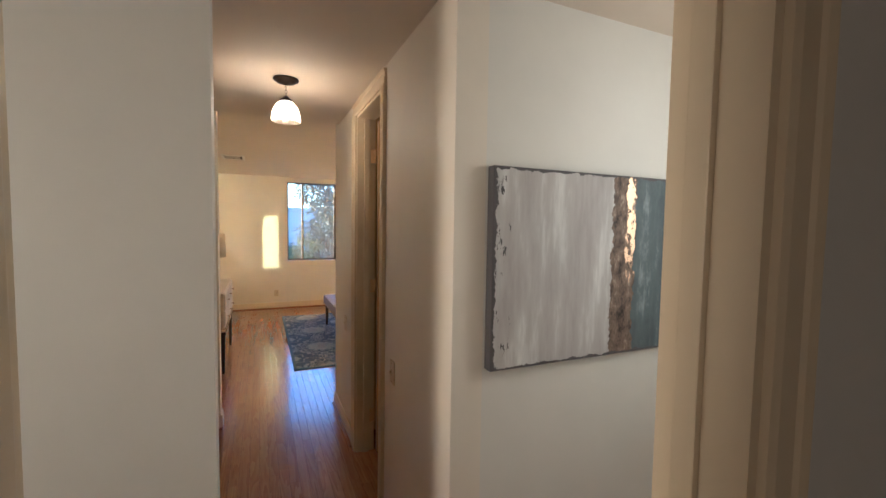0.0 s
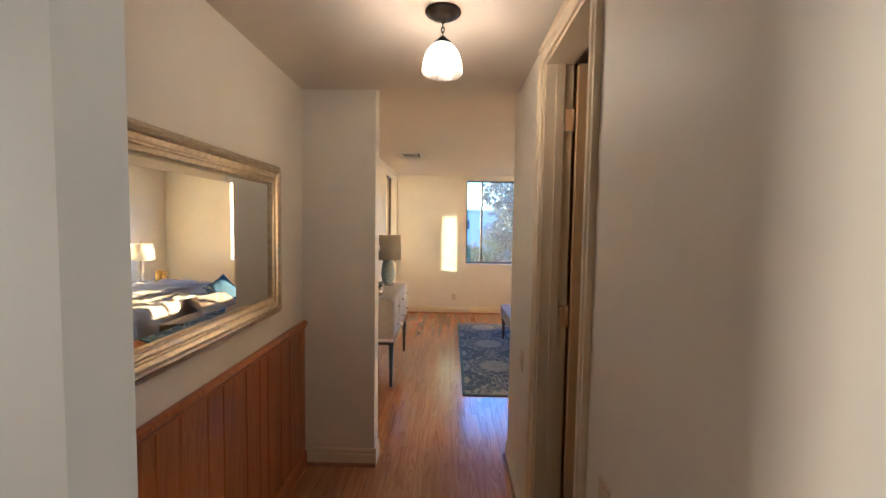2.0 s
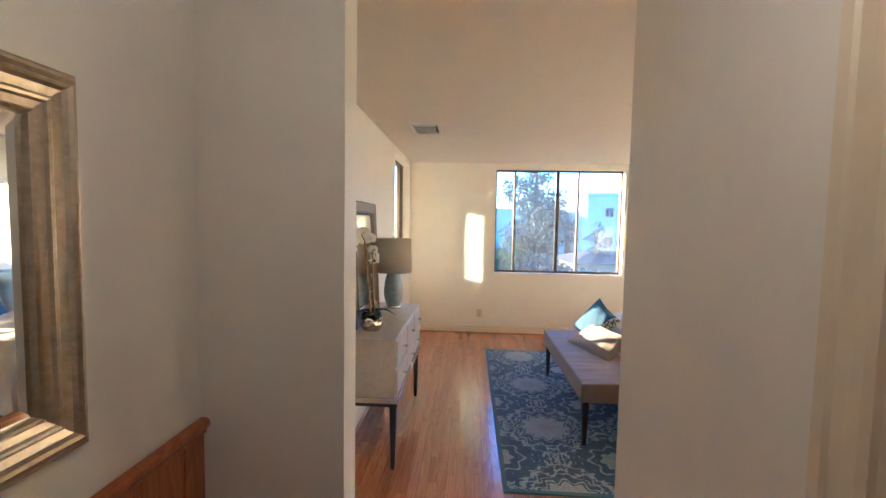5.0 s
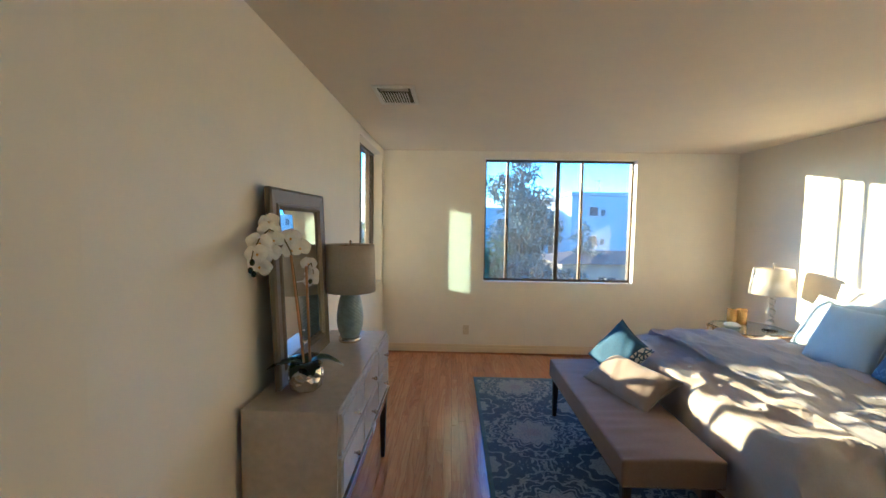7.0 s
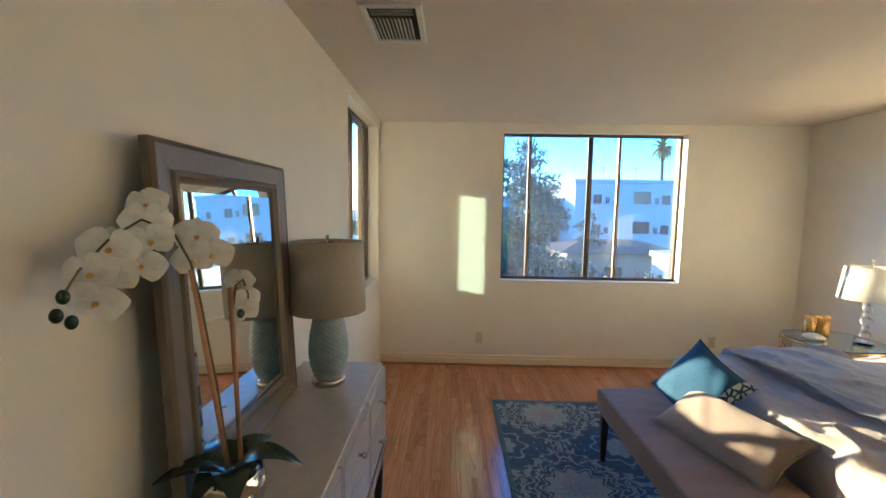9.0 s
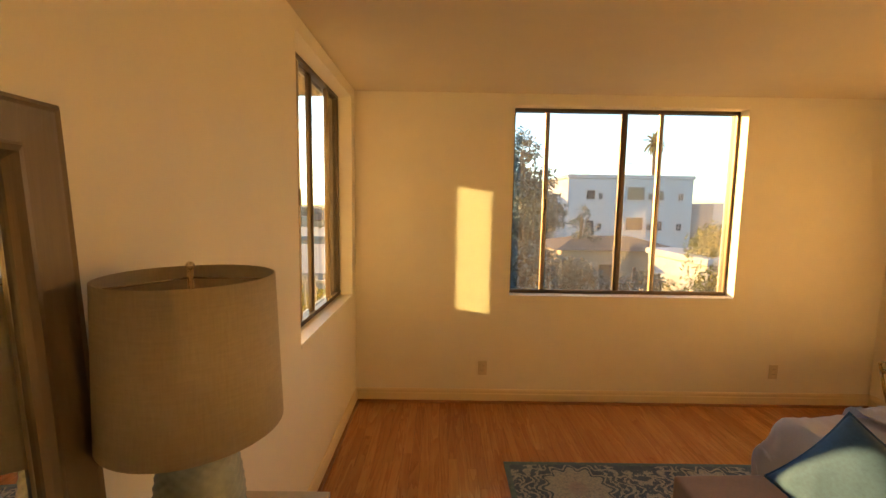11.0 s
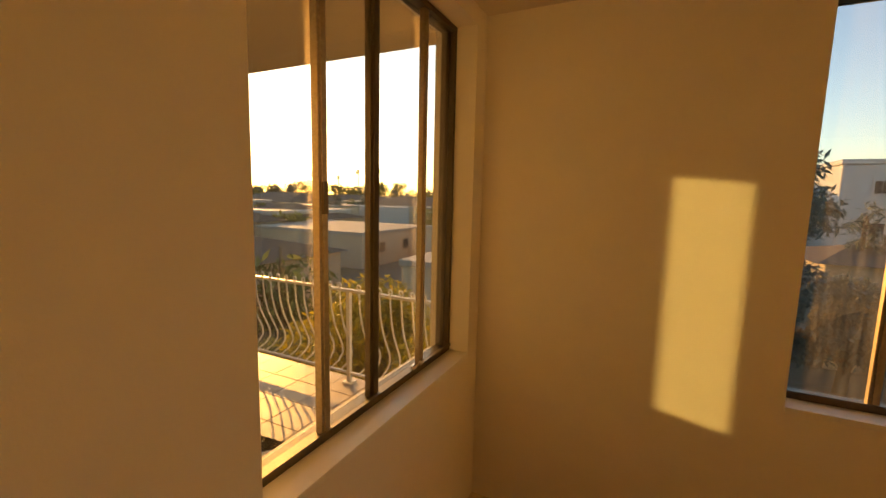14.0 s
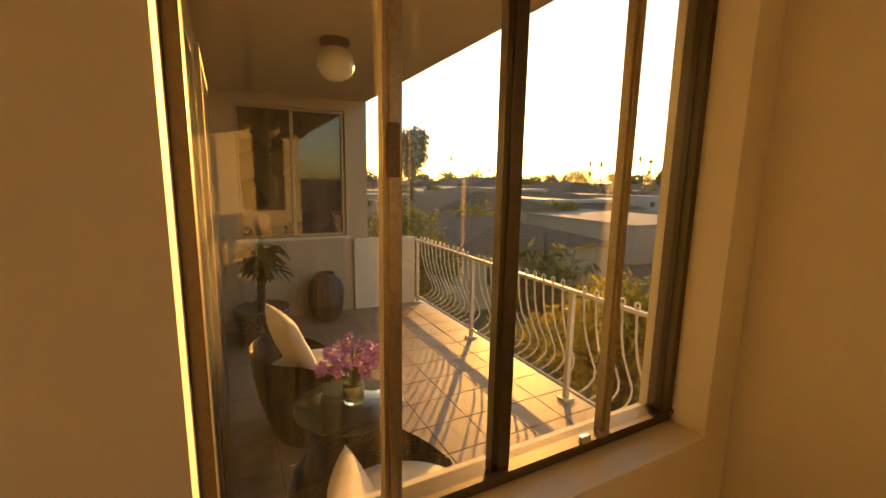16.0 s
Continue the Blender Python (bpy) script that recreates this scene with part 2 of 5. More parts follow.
def lathe(profile, n=24, bm=None, at=(0, 0, 0), flute=0, depth=0.0):
    """A turned body from (radius, height) pairs; flute carves that many ribs."""
    bm = bm or bmesh.new()
    rings = []
    for r, z in profile:
        ring = []
        for i in range(n):
            a = 2 * math.pi * i / n
            rr = r * (1 + (depth * math.cos(flute * a) if flute else 0))
            ring.append(bm.verts.new((at[0] + rr * math.cos(a), at[1] + rr * math.sin(a), at[2] + z)))
        rings.append(ring)
    for lo, hi in zip(rings, rings[1:]):
        for i in range(n):
            f = bm.faces.new((lo[i], lo[(i + 1) % n], hi[(i + 1) % n], hi[i]))
            f.smooth = True
    for ring, flip in ((rings[0], True), (rings[-1], False)):
        if profile[0 if flip else -1][0] > 1e-4:
            bm.faces.new(ring[::-1] if flip else ring)
    return bm


def tube(points, r, n=8, bm=None, r1=None):
    """A round bar along points, tapering from r to r1."""
    bm = bm or bmesh.new()
    pts = [Vector(p) for p in points]
    rings, side = [], None
    for i, p in enumerate(pts):
        d = (pts[min(i + 1, len(pts) - 1)] - pts[max(i - 1, 0)]).normalized()
        if side is None:
            side = d.orthogonal().normalized()
        side = (side - d * side.dot(d)).normalized()
        up = d.cross(side)
        rr = r + ((r1 if r1 is not None else r) - r) * i / max(1, len(pts) - 1)
        rings.append([bm.verts.new(p + (side * math.cos(2 * math.pi * k / n) + up * math.sin(2 * math.pi * k / n)) * rr) for k in range(n)])
    for a, b in zip(rings, rings[1:]):
        for k in range(n):
            bm.faces.new((a[k], a[(k + 1) % n], b[(k + 1) % n], b[k])).smooth = True
    bm.faces.new(rings[0][::-1]), bm.faces.new(rings[-1])
    return bm


def ball(r, at=(0, 0, 0), squash=(1, 1, 1), u=16, v=10, bm=None):
    bm = bm or bmesh.new()
    t = bmesh.new()
    bmesh.ops.create_uvsphere(t, u_segments=u, v_segments=v, radius=r)
    for f in t.faces:
        f.smooth = True
    return merge(bm, t, Matrix.Translation(at) @ Matrix.Diagonal((*squash, 1)))


def cushion(w, h, d, n=22, seed=0, wrinkle=0.012, pinch=0.10):
    """A stuffed pillow lying flat: pinched corners, seam round the edge, creases."""
    bm = bmesh.new()
    sheets = []
    for s in (1, -1):
        grid = {}
        for i in range(n + 1):
            for j in range(n + 1):
                u, v = 2 * i / n - 1, 2 * j / n - 1
                fall = max(0, (1 - abs(u) ** 2.6) * (1 - abs(v) ** 2.6)) ** 0.42
                x = u * w / 2 * (1 - pinch * (1 - abs(v) ** 2) * abs(u) ** 2)
                y = v * h / 2 * (1 - pinch * (1 - abs(u) ** 2) * abs(v) ** 2)
                q = Vector((x * 5 + seed, y * 5, s * 2))
                z = s * d / 2 * fall + wrinkle * fall * noise.noise(q) * 1.4 + wrinkle * 0.8 * fall * noise.noise(Vector((x * 14 + y * 9, y * 3 - seed, s)))
                grid[i, j] = bm.verts.new((x, y, z))
        for i in range(n):
            for j in range(n):
                q = (grid[i, j], grid[i + 1, j], grid[i + 1, j + 1], grid[i, j + 1])
                bm.faces.new(q if s > 0 else q[::-1]).smooth = True
    bmesh.ops.remove_doubles(bm, verts=bm.verts, dist=0.0008)
    return bm


def prism(points, z0, z1, bm=None, bevel=0.0):
    """An upright body over a flat outline."""
    t = bmesh.new()
    f = t.faces.new([t.verts.new((x, y, z0)) for x, y in points])
    up = bmesh.ops.extrude_face_region(t, geom=[f])["geom"]
    for v in up:
        if isinstance(v, bmesh.types.BMVert):
            v.co.z = z1
    bmesh.ops.recalc_face_normals(t, faces=t.faces)
    if bevel:
        bmesh.ops.bevel(t, geom=t.edges[:], offset=bevel, segments=2, affect="EDGES")
    return merge(bm or bmesh.new(), t)


def run(profile, p0, p1, out, bm=None):
    """A moulding: the (out, up) profile drawn straight from p0 to p1."""
    bm = bm or bmesh.new()
    out = Vector(out)
    ends = [[bm.verts.new(Vector(p) + out * a + Vector((0, 0, b))) for a, b in profile] for p in (p0, p1)]
    k = len(profile)
    for i in range(k):
        bm.faces.new((ends[0][i], ends[0][(i + 1) % k], ends[1][(i + 1) % k], ends[1][i]))
    bm.faces.new(ends[0][::-1]), bm.faces.new(ends[1])
    bmesh.ops.recalc_face_normals(bm, faces=bm.faces)
    return bm


def picture_frame(w, h, profile, bm=None):
    """A mitred frame in the local x-z plane, face towards -y; profile is (inwards, forwards) pairs."""
    bm = bm or bmesh.new()
    loops = []
    for a, b in profile:
        loops.append([bm.verts.new(p) for p in ((-w / 2 + a, -b, -h / 2 + a), (w / 2 - a, -b, -h / 2 + a), (w / 2 - a, -b, h / 2 - a), (-w / 2 + a, -b, h / 2 - a))])
    for A, B in zip(loops, loops[1:] + loops[:1]):
        for i in range(4):
            bm.faces.new((A[i], A[(i + 1) % 4], B[(i + 1) % 4], B[i]))
    bmesh.ops.recalc_face_normals(bm, faces=bm.faces)
    return bm


def part(name, bm, material, parent=None, label="", smooth=False):
    me = bpy.data.meshes.new(name)
    if smooth:
        for f in bm.faces:
            f.smooth = True
    bm.to_mesh(me)
    bm.free()
    me.materials.append(material)
    ob = new(name, me)
    if parent is not None:
        ob.parent = parent
    if label:
        ob["label"] = label
    return ob


def again(ob, m, parent=None):
    """Another piece on the same mesh."""
    o = new(ob.name.split(".")[0], ob.data)
    o.parent = parent if parent is not None else ob.parent
    o.matrix_basis = m
    for k in ("label",):
        if k in ob:
            o[k] = ob[k]
    return o


def thing(name, m, label, category, group=""):
    ob = new(name)
    ob.matrix_basis = m
    ob.empty_display_size = 0.1
    return tagged(ob, label, category, group)


def structure(name, bm, material, label, category, parent=None, smooth=False):
    return tagged(part(name, bm, material, parent, "", smooth), label, category, kind="structure")


def wall(name, material, label, along, pos, thick, a0, a1, z0, z1, holes=()):
    """A wall along 'x' or 'y', its faces at pos and pos + thick, with openings (a0, a1, z0, z1)."""
    aa = sorted({a0, a1, *(h[0] for h in holes), *(h[1] for h in holes)})
    zz = sorted({z0, z1, *(h[2] for h in holes), *(h[3] for h in holes)})
    bm = bmesh.new()
    solid = {(i, j) for i in range(len(aa) - 1) for j in range(len(zz) - 1)
             if not any(h[0] <= aa[i] < h[1] and h[2] <= zz[j] < h[3] for h in holes)}
    at = {}

    def vert(s, i, j):
        if (s, i, j) not in at:
            q = pos + s * thick
            at[s, i, j] = bm.verts.new((aa[i], q, zz[j]) if along == "x" else (q, aa[i], zz[j]))
        return at[s, i, j]

    for i, j in solid:
        for s in (0, 1):
            bm.faces.new([vert(s, *c) for c in ((i, j), (i + 1, j), (i + 1, j + 1), (i, j + 1))])
        for (di, dj), (c, d) in {(-1, 0): ((i, j), (i, j + 1)), (1, 0): ((i + 1, j), (i + 1, j + 1)), (0, -1): ((i, j), (i + 1, j)), (0, 1): ((i, j + 1), (i + 1, j + 1))}.items():
            if (i + di, j + dj) not in solid:
                bm.faces.new([vert(0, *c), vert(0, *d), vert(1, *d), vert(1, *c)])
    bmesh.ops.recalc_face_normals(bm, faces=bm.faces)
    return structure(name, bm, material, label, "wall")


# ---- the rooms' shell ----
H, HH = 2.42, 2.39                    # bedroom and passage ceilings
XL, XR, YN = -0.75, 3.40, 8.18        # bedroom: west, east and north walls
WX, HX, PX = XL, 0.595, -0.29         # passage: west wall, east wall, stub wall's end
BX0, BX1, BZ0, BZ1 = 0.46, 2.23, 0.878, 2.335    # north window
LY0, LY1, LZ0, LZ1 = 6.91, 8.065, 0.89, 2.345    # west window

wall("wall_north", WALL, "cream painted wall with an aluminium sliding window", "x", YN, 0.20, XL - 0.2, XR + 0.15, -0.3, 2.6, [(BX0, BX1, BZ0, BZ1)])
wall("wall_west", WALL, "cream painted wall with a window onto the balcony", "y", XL, -0.20, 1.29, YN, -0.3, 2.6, [(LY0, LY1, LZ0, LZ1)])
wall("wall_east", WALL, "cream painted wall behind the bed", "y", XR, 0.15, 3.65, YN, -0.1, 2.6)
wall("wall_stub", WALL, "short cream wall stub at the end of the passage", "x", 3.50, 0.13, XL, PX, 0, 2.5)
wall("wall_bedroom_south", WALL, "cream bedroom wall beside the passage", "x", 3.65, -0.10, HX + 0.12, XR + 0.15, -0.1, 2.6)
wall("wall_passage_east", WALL, "cream passage wall with a cased door opening", "y", HX, 0.12, 1.262, 3.65, 0, 2.5, [(2.165, 2.795, -0.01, 2.295)])
wall("wall_picture", FOYER, "white wall with a large abstract painting", "x", 1.262, 0.10, HX + 0.12, 1.96, 0, 2.5)
wall("wall_passage_west", FOYER, "white wall end beside the passage", "x", 1.20, 0.07, -2.3, -0.11, 0, 2.5)
wall("wall_doorway", FOYER, "wall with the cased doorway the walk starts in", "x", 0.30, 0.13, -2.3, 2.3, 0, 2.5, [(-0.195, 0.565, -0.01, 2.2)])
wall("wall_passage_east_end", FOYER, "white end wall of the cross passage with a white door", "y", 1.96, 0.1, 0.43, 1.362, 0, 2.5)
wall("wall_passage_end", FOYER, "plain white wall closing the cross passage", "y", -2.2, -0.1, 0.43, 1.20, 0, 2.5)
wall("wall_back_west", FOYER, "plain white wall of the first room", "y", -2.2, -0.1, -2.0, 0.30, 0, 2.5)
wall("wall_back_east", FOYER, "plain white wall of the first room", "y", 2.2, 0.1, -2.0, 0.30, 0, 2.5)
wall("wall_back_south", FOYER, "plain white wall of the first room", "x", -2.0, -0.1, -2.3, 2.3, 0, 2.5)
wall("wall_closet_north", DOORPAINT, "painted wall inside the dim closet", "x", 3.05, 0.1, HX + 0.12, 1.75, 0, 2.5)
wall("wall_closet_south", DOORPAINT, "painted wall inside the dim closet", "x", 1.65, -0.1, HX + 0.12, 1.60, 0, 2.5)
wall("wall_closet_east", DOORPAINT, "painted back wall of the dim closet", "y", 1.62, 0.1, 1.65, 3.05, 0, 2.5)

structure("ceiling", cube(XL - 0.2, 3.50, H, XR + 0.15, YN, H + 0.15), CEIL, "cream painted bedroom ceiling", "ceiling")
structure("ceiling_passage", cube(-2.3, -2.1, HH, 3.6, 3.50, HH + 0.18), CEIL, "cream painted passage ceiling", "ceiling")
floor = structure("floor", box(box(cube(-2.3, -2.1, -0.10, 2.3, 1.29, -0.004), -0.95, 1.29, -0.10, 1.8, 3.60, -0.004), -0.95, 3.60, -0.10, XR + 0.15, YN + 0.2, -0.004), SUBFLOOR, "honey oak strip floor", "floor")

BASE = [(0, 0), (0.014, 0), (0.014, 0.070), (0.010, 0.078), (0.010, 0.094), (0.005, 0.106), (0, 0.108)]
QUARTER = [(0, 0), (0.016, 0), (0.0145, 0.008), (0.009, 0.014), (0, 0.017)]


def skirting(p0, p1, out, shoe=True):
    structure("baseboard", run(BASE, p0, p1, out), TRIM, "cream moulded baseboard along the wall", "baseboard")
    if shoe:
        o = Vector(out) * 0.0145
        structure("shoe_trim", run(QUARTER, Vector(p0) + o, Vector(p1) + o, out), SHOE, "narrow oak shoe moulding at the floor", "trim")


skirting((XL, YN, 0), (XR, YN, 0), (0, -1, 0))
skirting((XL, 3.63, 0), (XL, YN - 0.015, 0), (1, 0, 0))
skirting((XR, 3.65, 0), (XR, YN - 0.015, 0), (-1, 0, 0))
skirting((XL + 0.02, 3.50, 0), (PX + 0.014, 3.50, 0), (0, -1, 0))
skirting((PX, 3.50, 0), (PX, 3.63, 0), (1, 0, 0), False)
skirting((HX, 2.86, 0), (HX, 3.65, 0), (-1, 0, 0))
skirting((HX, 1.262, 0), (HX, 2.09, 0), (-1, 0, 0))
skirting((HX, 1.262, 0), (1.96, 1.262, 0), (0, -1, 0))
skirting((-2.2, 1.20, 0), (-0.11, 1.20, 0), (0, -1, 0))
skirting((HX, 3.65, 0), (XR, 3.65, 0), (0, 1, 0))

# cased openings
CASE = [(0, 0.0), (0.012, 0.0), (0.016, 0.012), (0.016, 0.03), (0.011, 0.036), (0.011, 0.058), (0.016, 0.064), (0.02, 0.078), (0, 0.078)]


def casing(name, along, pos, out, a0, a1, top, label):
    """Moulded casing round a doorway: two sides and a head."""
    root = structure(name, bmesh.new(), TRIM, label, "door frame")
    for a, s in ((a0, -1), (a1, 1)):
        bm = bmesh.new()
        lo, hi = [], []
        for d, w in CASE:
            x, y = (a + s * w, pos + out * d) if along == "x" else (pos + out * d, a + s * w)
            lo.append(bm.verts.new((x, y, 0))), hi.append(bm.verts.new((x, y, top)))
        k = len(CASE)
        for i in range(k):
            bm.faces.new((lo[i], lo[(i + 1) % k], hi[(i + 1) % k], hi[i]))
        bm.faces.new(lo), bm.faces.new(hi)
        bmesh.ops.recalc_face_normals(bm, faces=bm.faces)
        part("side_casing", bm, TRIM, root)
    bm = bmesh.new()
    lo, hi = [], []
    for d, w in CASE:
        for store, a in ((lo, a0 - 0.078), (hi, a1 + 0.078)):
            store.append(bm.verts.new((a, pos + out * d, top + w) if along == "x" else (pos + out * d, a, top + w)))
    k = len(CASE)
    for i in range(k):
        bm.faces.new((lo[i], lo[(i + 1) % k], hi[(i + 1) % k], hi[i]))
    bm.faces.new(lo), bm.faces.new(hi)
    bmesh.ops.recalc_face_normals(bm, faces=bm.faces)
    part("head_casing", bm, TRIM, root)
    return root


closet_case = casing("door_frame_1", "y", HX, -1, 2.165, 2.795, 2.295, "tan painted door casing in the passage")
bm = box(bmesh.new(), HX - 0.001, 2.165, 0, HX + 0.121, 2.181, 2.295)
box(bm, HX + 0.045, 2.181, 0, HX + 0.08, 2.193, 2.279)
part("near_jamb", bm, TRIM, closet_case)
bm = box(bmesh.new(), HX - 0.001, 2.779, 0, HX + 0.121, 2.795, 2.295)
box(bm, HX + 0.045, 2.767, 0, HX + 0.08, 2.779, 2.279)
part("far_jamb", bm, TRIM, closet_case)
part("head_jamb", box(bmesh.new(), HX - 0.001, 2.181, 2.279, HX + 0.121, 2.779, 2.295), TRIM, closet_case)
entry_case = casing("door_frame_2", "x", 0.30, -1, -0.195, 0.565, 2.2, "cream cased doorway with stepped jambs")
for x, s in ((-0.195, 1), (0.565, -1)):
    bm = box(bmesh.new(), *sorted((x, x + s * 0.018))[:1], 0.299, 0, sorted((x, x + s * 0.018))[1], 0.431, 2.2)
    xs = sorted((x + s * 0.018, x + s * 0.030))
    box(bm, xs[0], 0.36, 0, xs[1], 0.395, 2.19, 0.003)
    part("jamb", bm, TRIM, entry_case)
casing("door_frame_3", "x", 0.43, 1, -0.195, 0.565, 2.2, "cream casing on the passage side of the doorway")

# ajar closet door, hinged on its far jamb
door = thing("closet_door", pose(HX + 0.128, 2.755, 0.012, 0, 0, -4), "tan satin painted flush door standing open into the closet", "door")
part("leaf", box(bmesh.new(), 0, -0.036, 0, 0.60, 0, 2.25, 0.003), DOORPAINT, door)
for z in (0.25, 1.15, 2.02):
    bm = tube([(-0.012, -0.002, z - 0.045), (-0.012, -0.002, z + 0.045)], 0.007, 10)
    box(bm, -0.045, -0.006, z - 0.045, -0.008, -0.003, z + 0.045)
    part("hinge", bm, DOORPAINT, door, "painted-over butt hinge")
bm = lathe([(0.0, 0.0), (0.026, 0.0), (0.026, 0.006), (0.010, 0.012), (0.010, 0.03), (0.022, 0.036), (0.028, 0.05), (0.022, 0.062), (0.0, 0.066)], 20)
bmesh.ops.transform(bm, matrix=pose(0.545, -0.036, 0.98, 90, 0, 0), verts=bm.verts)
part("knob", bm, BRASS, door, "antique brass door knob", True)

# wainscot on the passage's west wall
wains = structure("wainscot", cube(XL, 1.29, 0, XL + 0.004, 3.50, 0.92), DARK, "varnished reddish-brown vertical plank wainscot with a cap rail", "wainscot")
y, k = 1.30, 0
widths = (0.16, 0.11, 0.19, 0.13, 0.09, 0.17, 0.12)
while y < 3.49:
    w = min(widths[k % 7], 3.495 - y)
    part("plank", box(bmesh.new(), XL + 0.004, y + 0.0015, 0.0, XL + 0.014, y + w - 0.0015, 0.905, 0.003, 1), PANEL, wains)
    y, k = y + w, k + 1
part("cap_rail", run([(0, 0.895), (0.018, 0.895), (0.018, 0.905), (0.024, 0.910), (0.030, 0.922), (0.028, 0.934), (0.018, 0.942), (0, 0.942)], (XL, 1.29, 0), (XL, 3.50, 0), (1, 0, 0)), PANEL, wains)
part("skirting_board", run([(0, 0), (0.028, 0), (0.028, 0.07), (0.022, 0.085), (0.014, 0.09), (0, 0.09)], (XL, 1.29, 0), (XL, 3.498, 0), (1, 0, 0)), PANEL, wains)


# ---- windows ----
def sliding_window(name, m, w, h, cuts, label, glass):
    """An aluminium slider in the local x-z plane, seen from -y; cuts are its three inner stiles (x, width, depth offset, light)."""
    root = tagged(new(name), label, "window", kind="structure")
    root.matrix_basis = m
    f = 0.022
    bm = box(bmesh.new(), 0, -0.02, 0, w, 0.045, f)
    box(bm, 0, -0.026, f, w, -0.018, f + 0.012)
    part("bottom_track", bm, ALU, root)
    part("top_track", box(bmesh.new(), 0, -0.02, h - f, w, 0.045, h), ALU, root)
    for x in (0, w - f):
        part("side_frame", box(bmesh.new(), x, -0.02, f, x + f, 0.045, h - f, 0.002), ALU, root)
    edges = [f] + [c[0] for c in cuts] + [w - f]
    for x, sw, dy, light in cuts:
        bm = box(bmesh.new(), x - sw / 2, dy - 0.012, f, x + sw / 2, dy + 0.012, h - f, 0.003)
        box(bm, x - sw * 0.22, dy - 0.017, f + 0.01, x + sw * 0.22, dy - 0.011, h - f - 0.01, 0.002)
        part("stile", bm, ALU_LIGHT if light else ALU, root)
    for i, (a, b) in enumerate(zip(edges, edges[1:])):
        dy = 0.0 if i % 2 else 0.02
        p = part("pane", box(bmesh.new(), a, dy, f, b, dy + 0.004, h - f), glass, root)
        p.visible_shadow = False
    bm = box(bmesh.new(), cuts[0][0] - 0.010, -0.022, h * 0.46, cuts[0][0] + 0.010, -0.014, h * 0.46 + 0.09, 0.003)
    part("latch", bm, ALU, root)
    for x in (cuts[2][0] - 0.10, w - 0.30):
        part("roller_stop", box(bmesh.new(), x, -0.03, f + 0.012, x + 0.03, -0.018, f + 0.03, 0.003), NICKEL, root)
    return root


sliding_window("window_1", pose(BX0, YN + 0.115, BZ0), BX1 - BX0, BZ1 - BZ0,
               [(0.275, 0.034, 0.0, True), (0.88, 0.050, 0.012, False), (1.165, 0.034, 0.0, True)], "four-light aluminium sliding window in a white reveal", PANE)
sliding_window("window_2", pose(XL - 0.115, LY0, LZ0, 0, 0, 90), LY1 - LY0, LZ1 - LZ0,
               [(0.315, 0.036, 0.0, True), (0.575, 0.050, 0.012, False), (0.895, 0.032, 0.0, True)], "bronze aluminium sliding window looking onto the balcony", PANE_WEST)
structure("window_sill_north", cube(BX0 + 0.001, YN - 0.003, BZ0 - 0.02, BX1 - 0.001, YN + 0.095, BZ0 + 0.003, bevel=0.003), SILL, "white painted window sill", "sill")
structure("window_sill_west", cube(XL - 0.095, LY0 + 0.001, LZ0 - 0.02, XL + 0.003, LY1 - 0.001, LZ0 + 0.003, bevel=0.003), SILL, "cream painted window sill", "sill")


# ---- passage things ----
LAMPSHADE_GLASS = Nodes("ribbed_milky_glass")
_t = LAMPSHADE_GLASS.node("ShaderNodeBsdfTranslucent")
_t.inputs[0].default_value = (0.95, 0.86, 0.76, 1)
_c = LAMPSHADE_GLASS.node("ShaderNodeBsdfTransparent")
_g = LAMPSHADE_GLASS.node("ShaderNodeBsdfGlossy")
_g.inputs["Roughness"].default_value = 0.08
_m = LAMPSHADE_GLASS.node("ShaderNodeMixShader")
LAMPSHADE_GLASS.put(LAMPSHADE_GLASS.ramp(LAMPSHADE_GLASS.noise(40), [(0.3, 0.45), (0.7, 0.62)]), _m.inputs[0])
LAMPSHADE_GLASS.put(_c.outputs[0], _m.inputs[1]), LAMPSHADE_GLASS.put(_t.outputs[0], _m.inputs[2])
_m2 = LAMPSHADE_GLASS.node("ShaderNodeMixShader")
_m2.inputs[0].default_value = 0.08
LAMPSHADE_GLASS.put(_m.outputs[0], _m2.inputs[1]), LAMPSHADE_GLASS.put(_g.outputs[0], _m2.inputs[2])
LAMPSHADE_GLASS.tree.links.new(_m2.outputs[0], LAMPSHADE_GLASS.out.inputs[0])
LAMPSHADE_GLASS = LAMPSHADE_GLASS.mat
n_ = Nodes("lit_frosted_bulb")
e_ = n_.node("ShaderNodeEmission")
e_.inputs[0].default_value, e_.inputs[1].default_value = (1.0, 0.72, 0.42, 1), 3.0
n_.tree.links.new(e_.outputs[0], n_.out.inputs[0])
BULB = n_.mat

pend = thing("pendant_light", pose(0.14, 2.55, HH), "dark bronze short pendant with a lit ribbed glass shade", "ceiling light")
part("canopy", lathe([(0.0, 0), (0.068, 0), (0.070, -0.006), (0.066, -0.012), (0.052, -0.016), (0.050, -0.022), (0.030, -0.028), (0.012, -0.032), (0.0, -0.034)], 32), BRONZE, pend)
for i in range(4):
    z = -0.036 - i * 0.017
    a = math.pi / 2 * (i % 2)
    pts = [(0.006 * math.cos(k * math.pi / 4) * math.cos(a), 0.006 * math.cos(k * math.pi / 4) * math.sin(a), z + 0.011 * math.sin(k * math.pi / 4)) for k in range(9)]
    part("chain_link", tube(pts, 0.0018, 6), BRONZE, pend)
part("socket", lathe([(0.0, -0.095), (0.010, -0.097), (0.020, -0.108), (0.034, -0.118), (0.036, -0.130), (0.0, -0.131)], 24), BRONZE, pend)
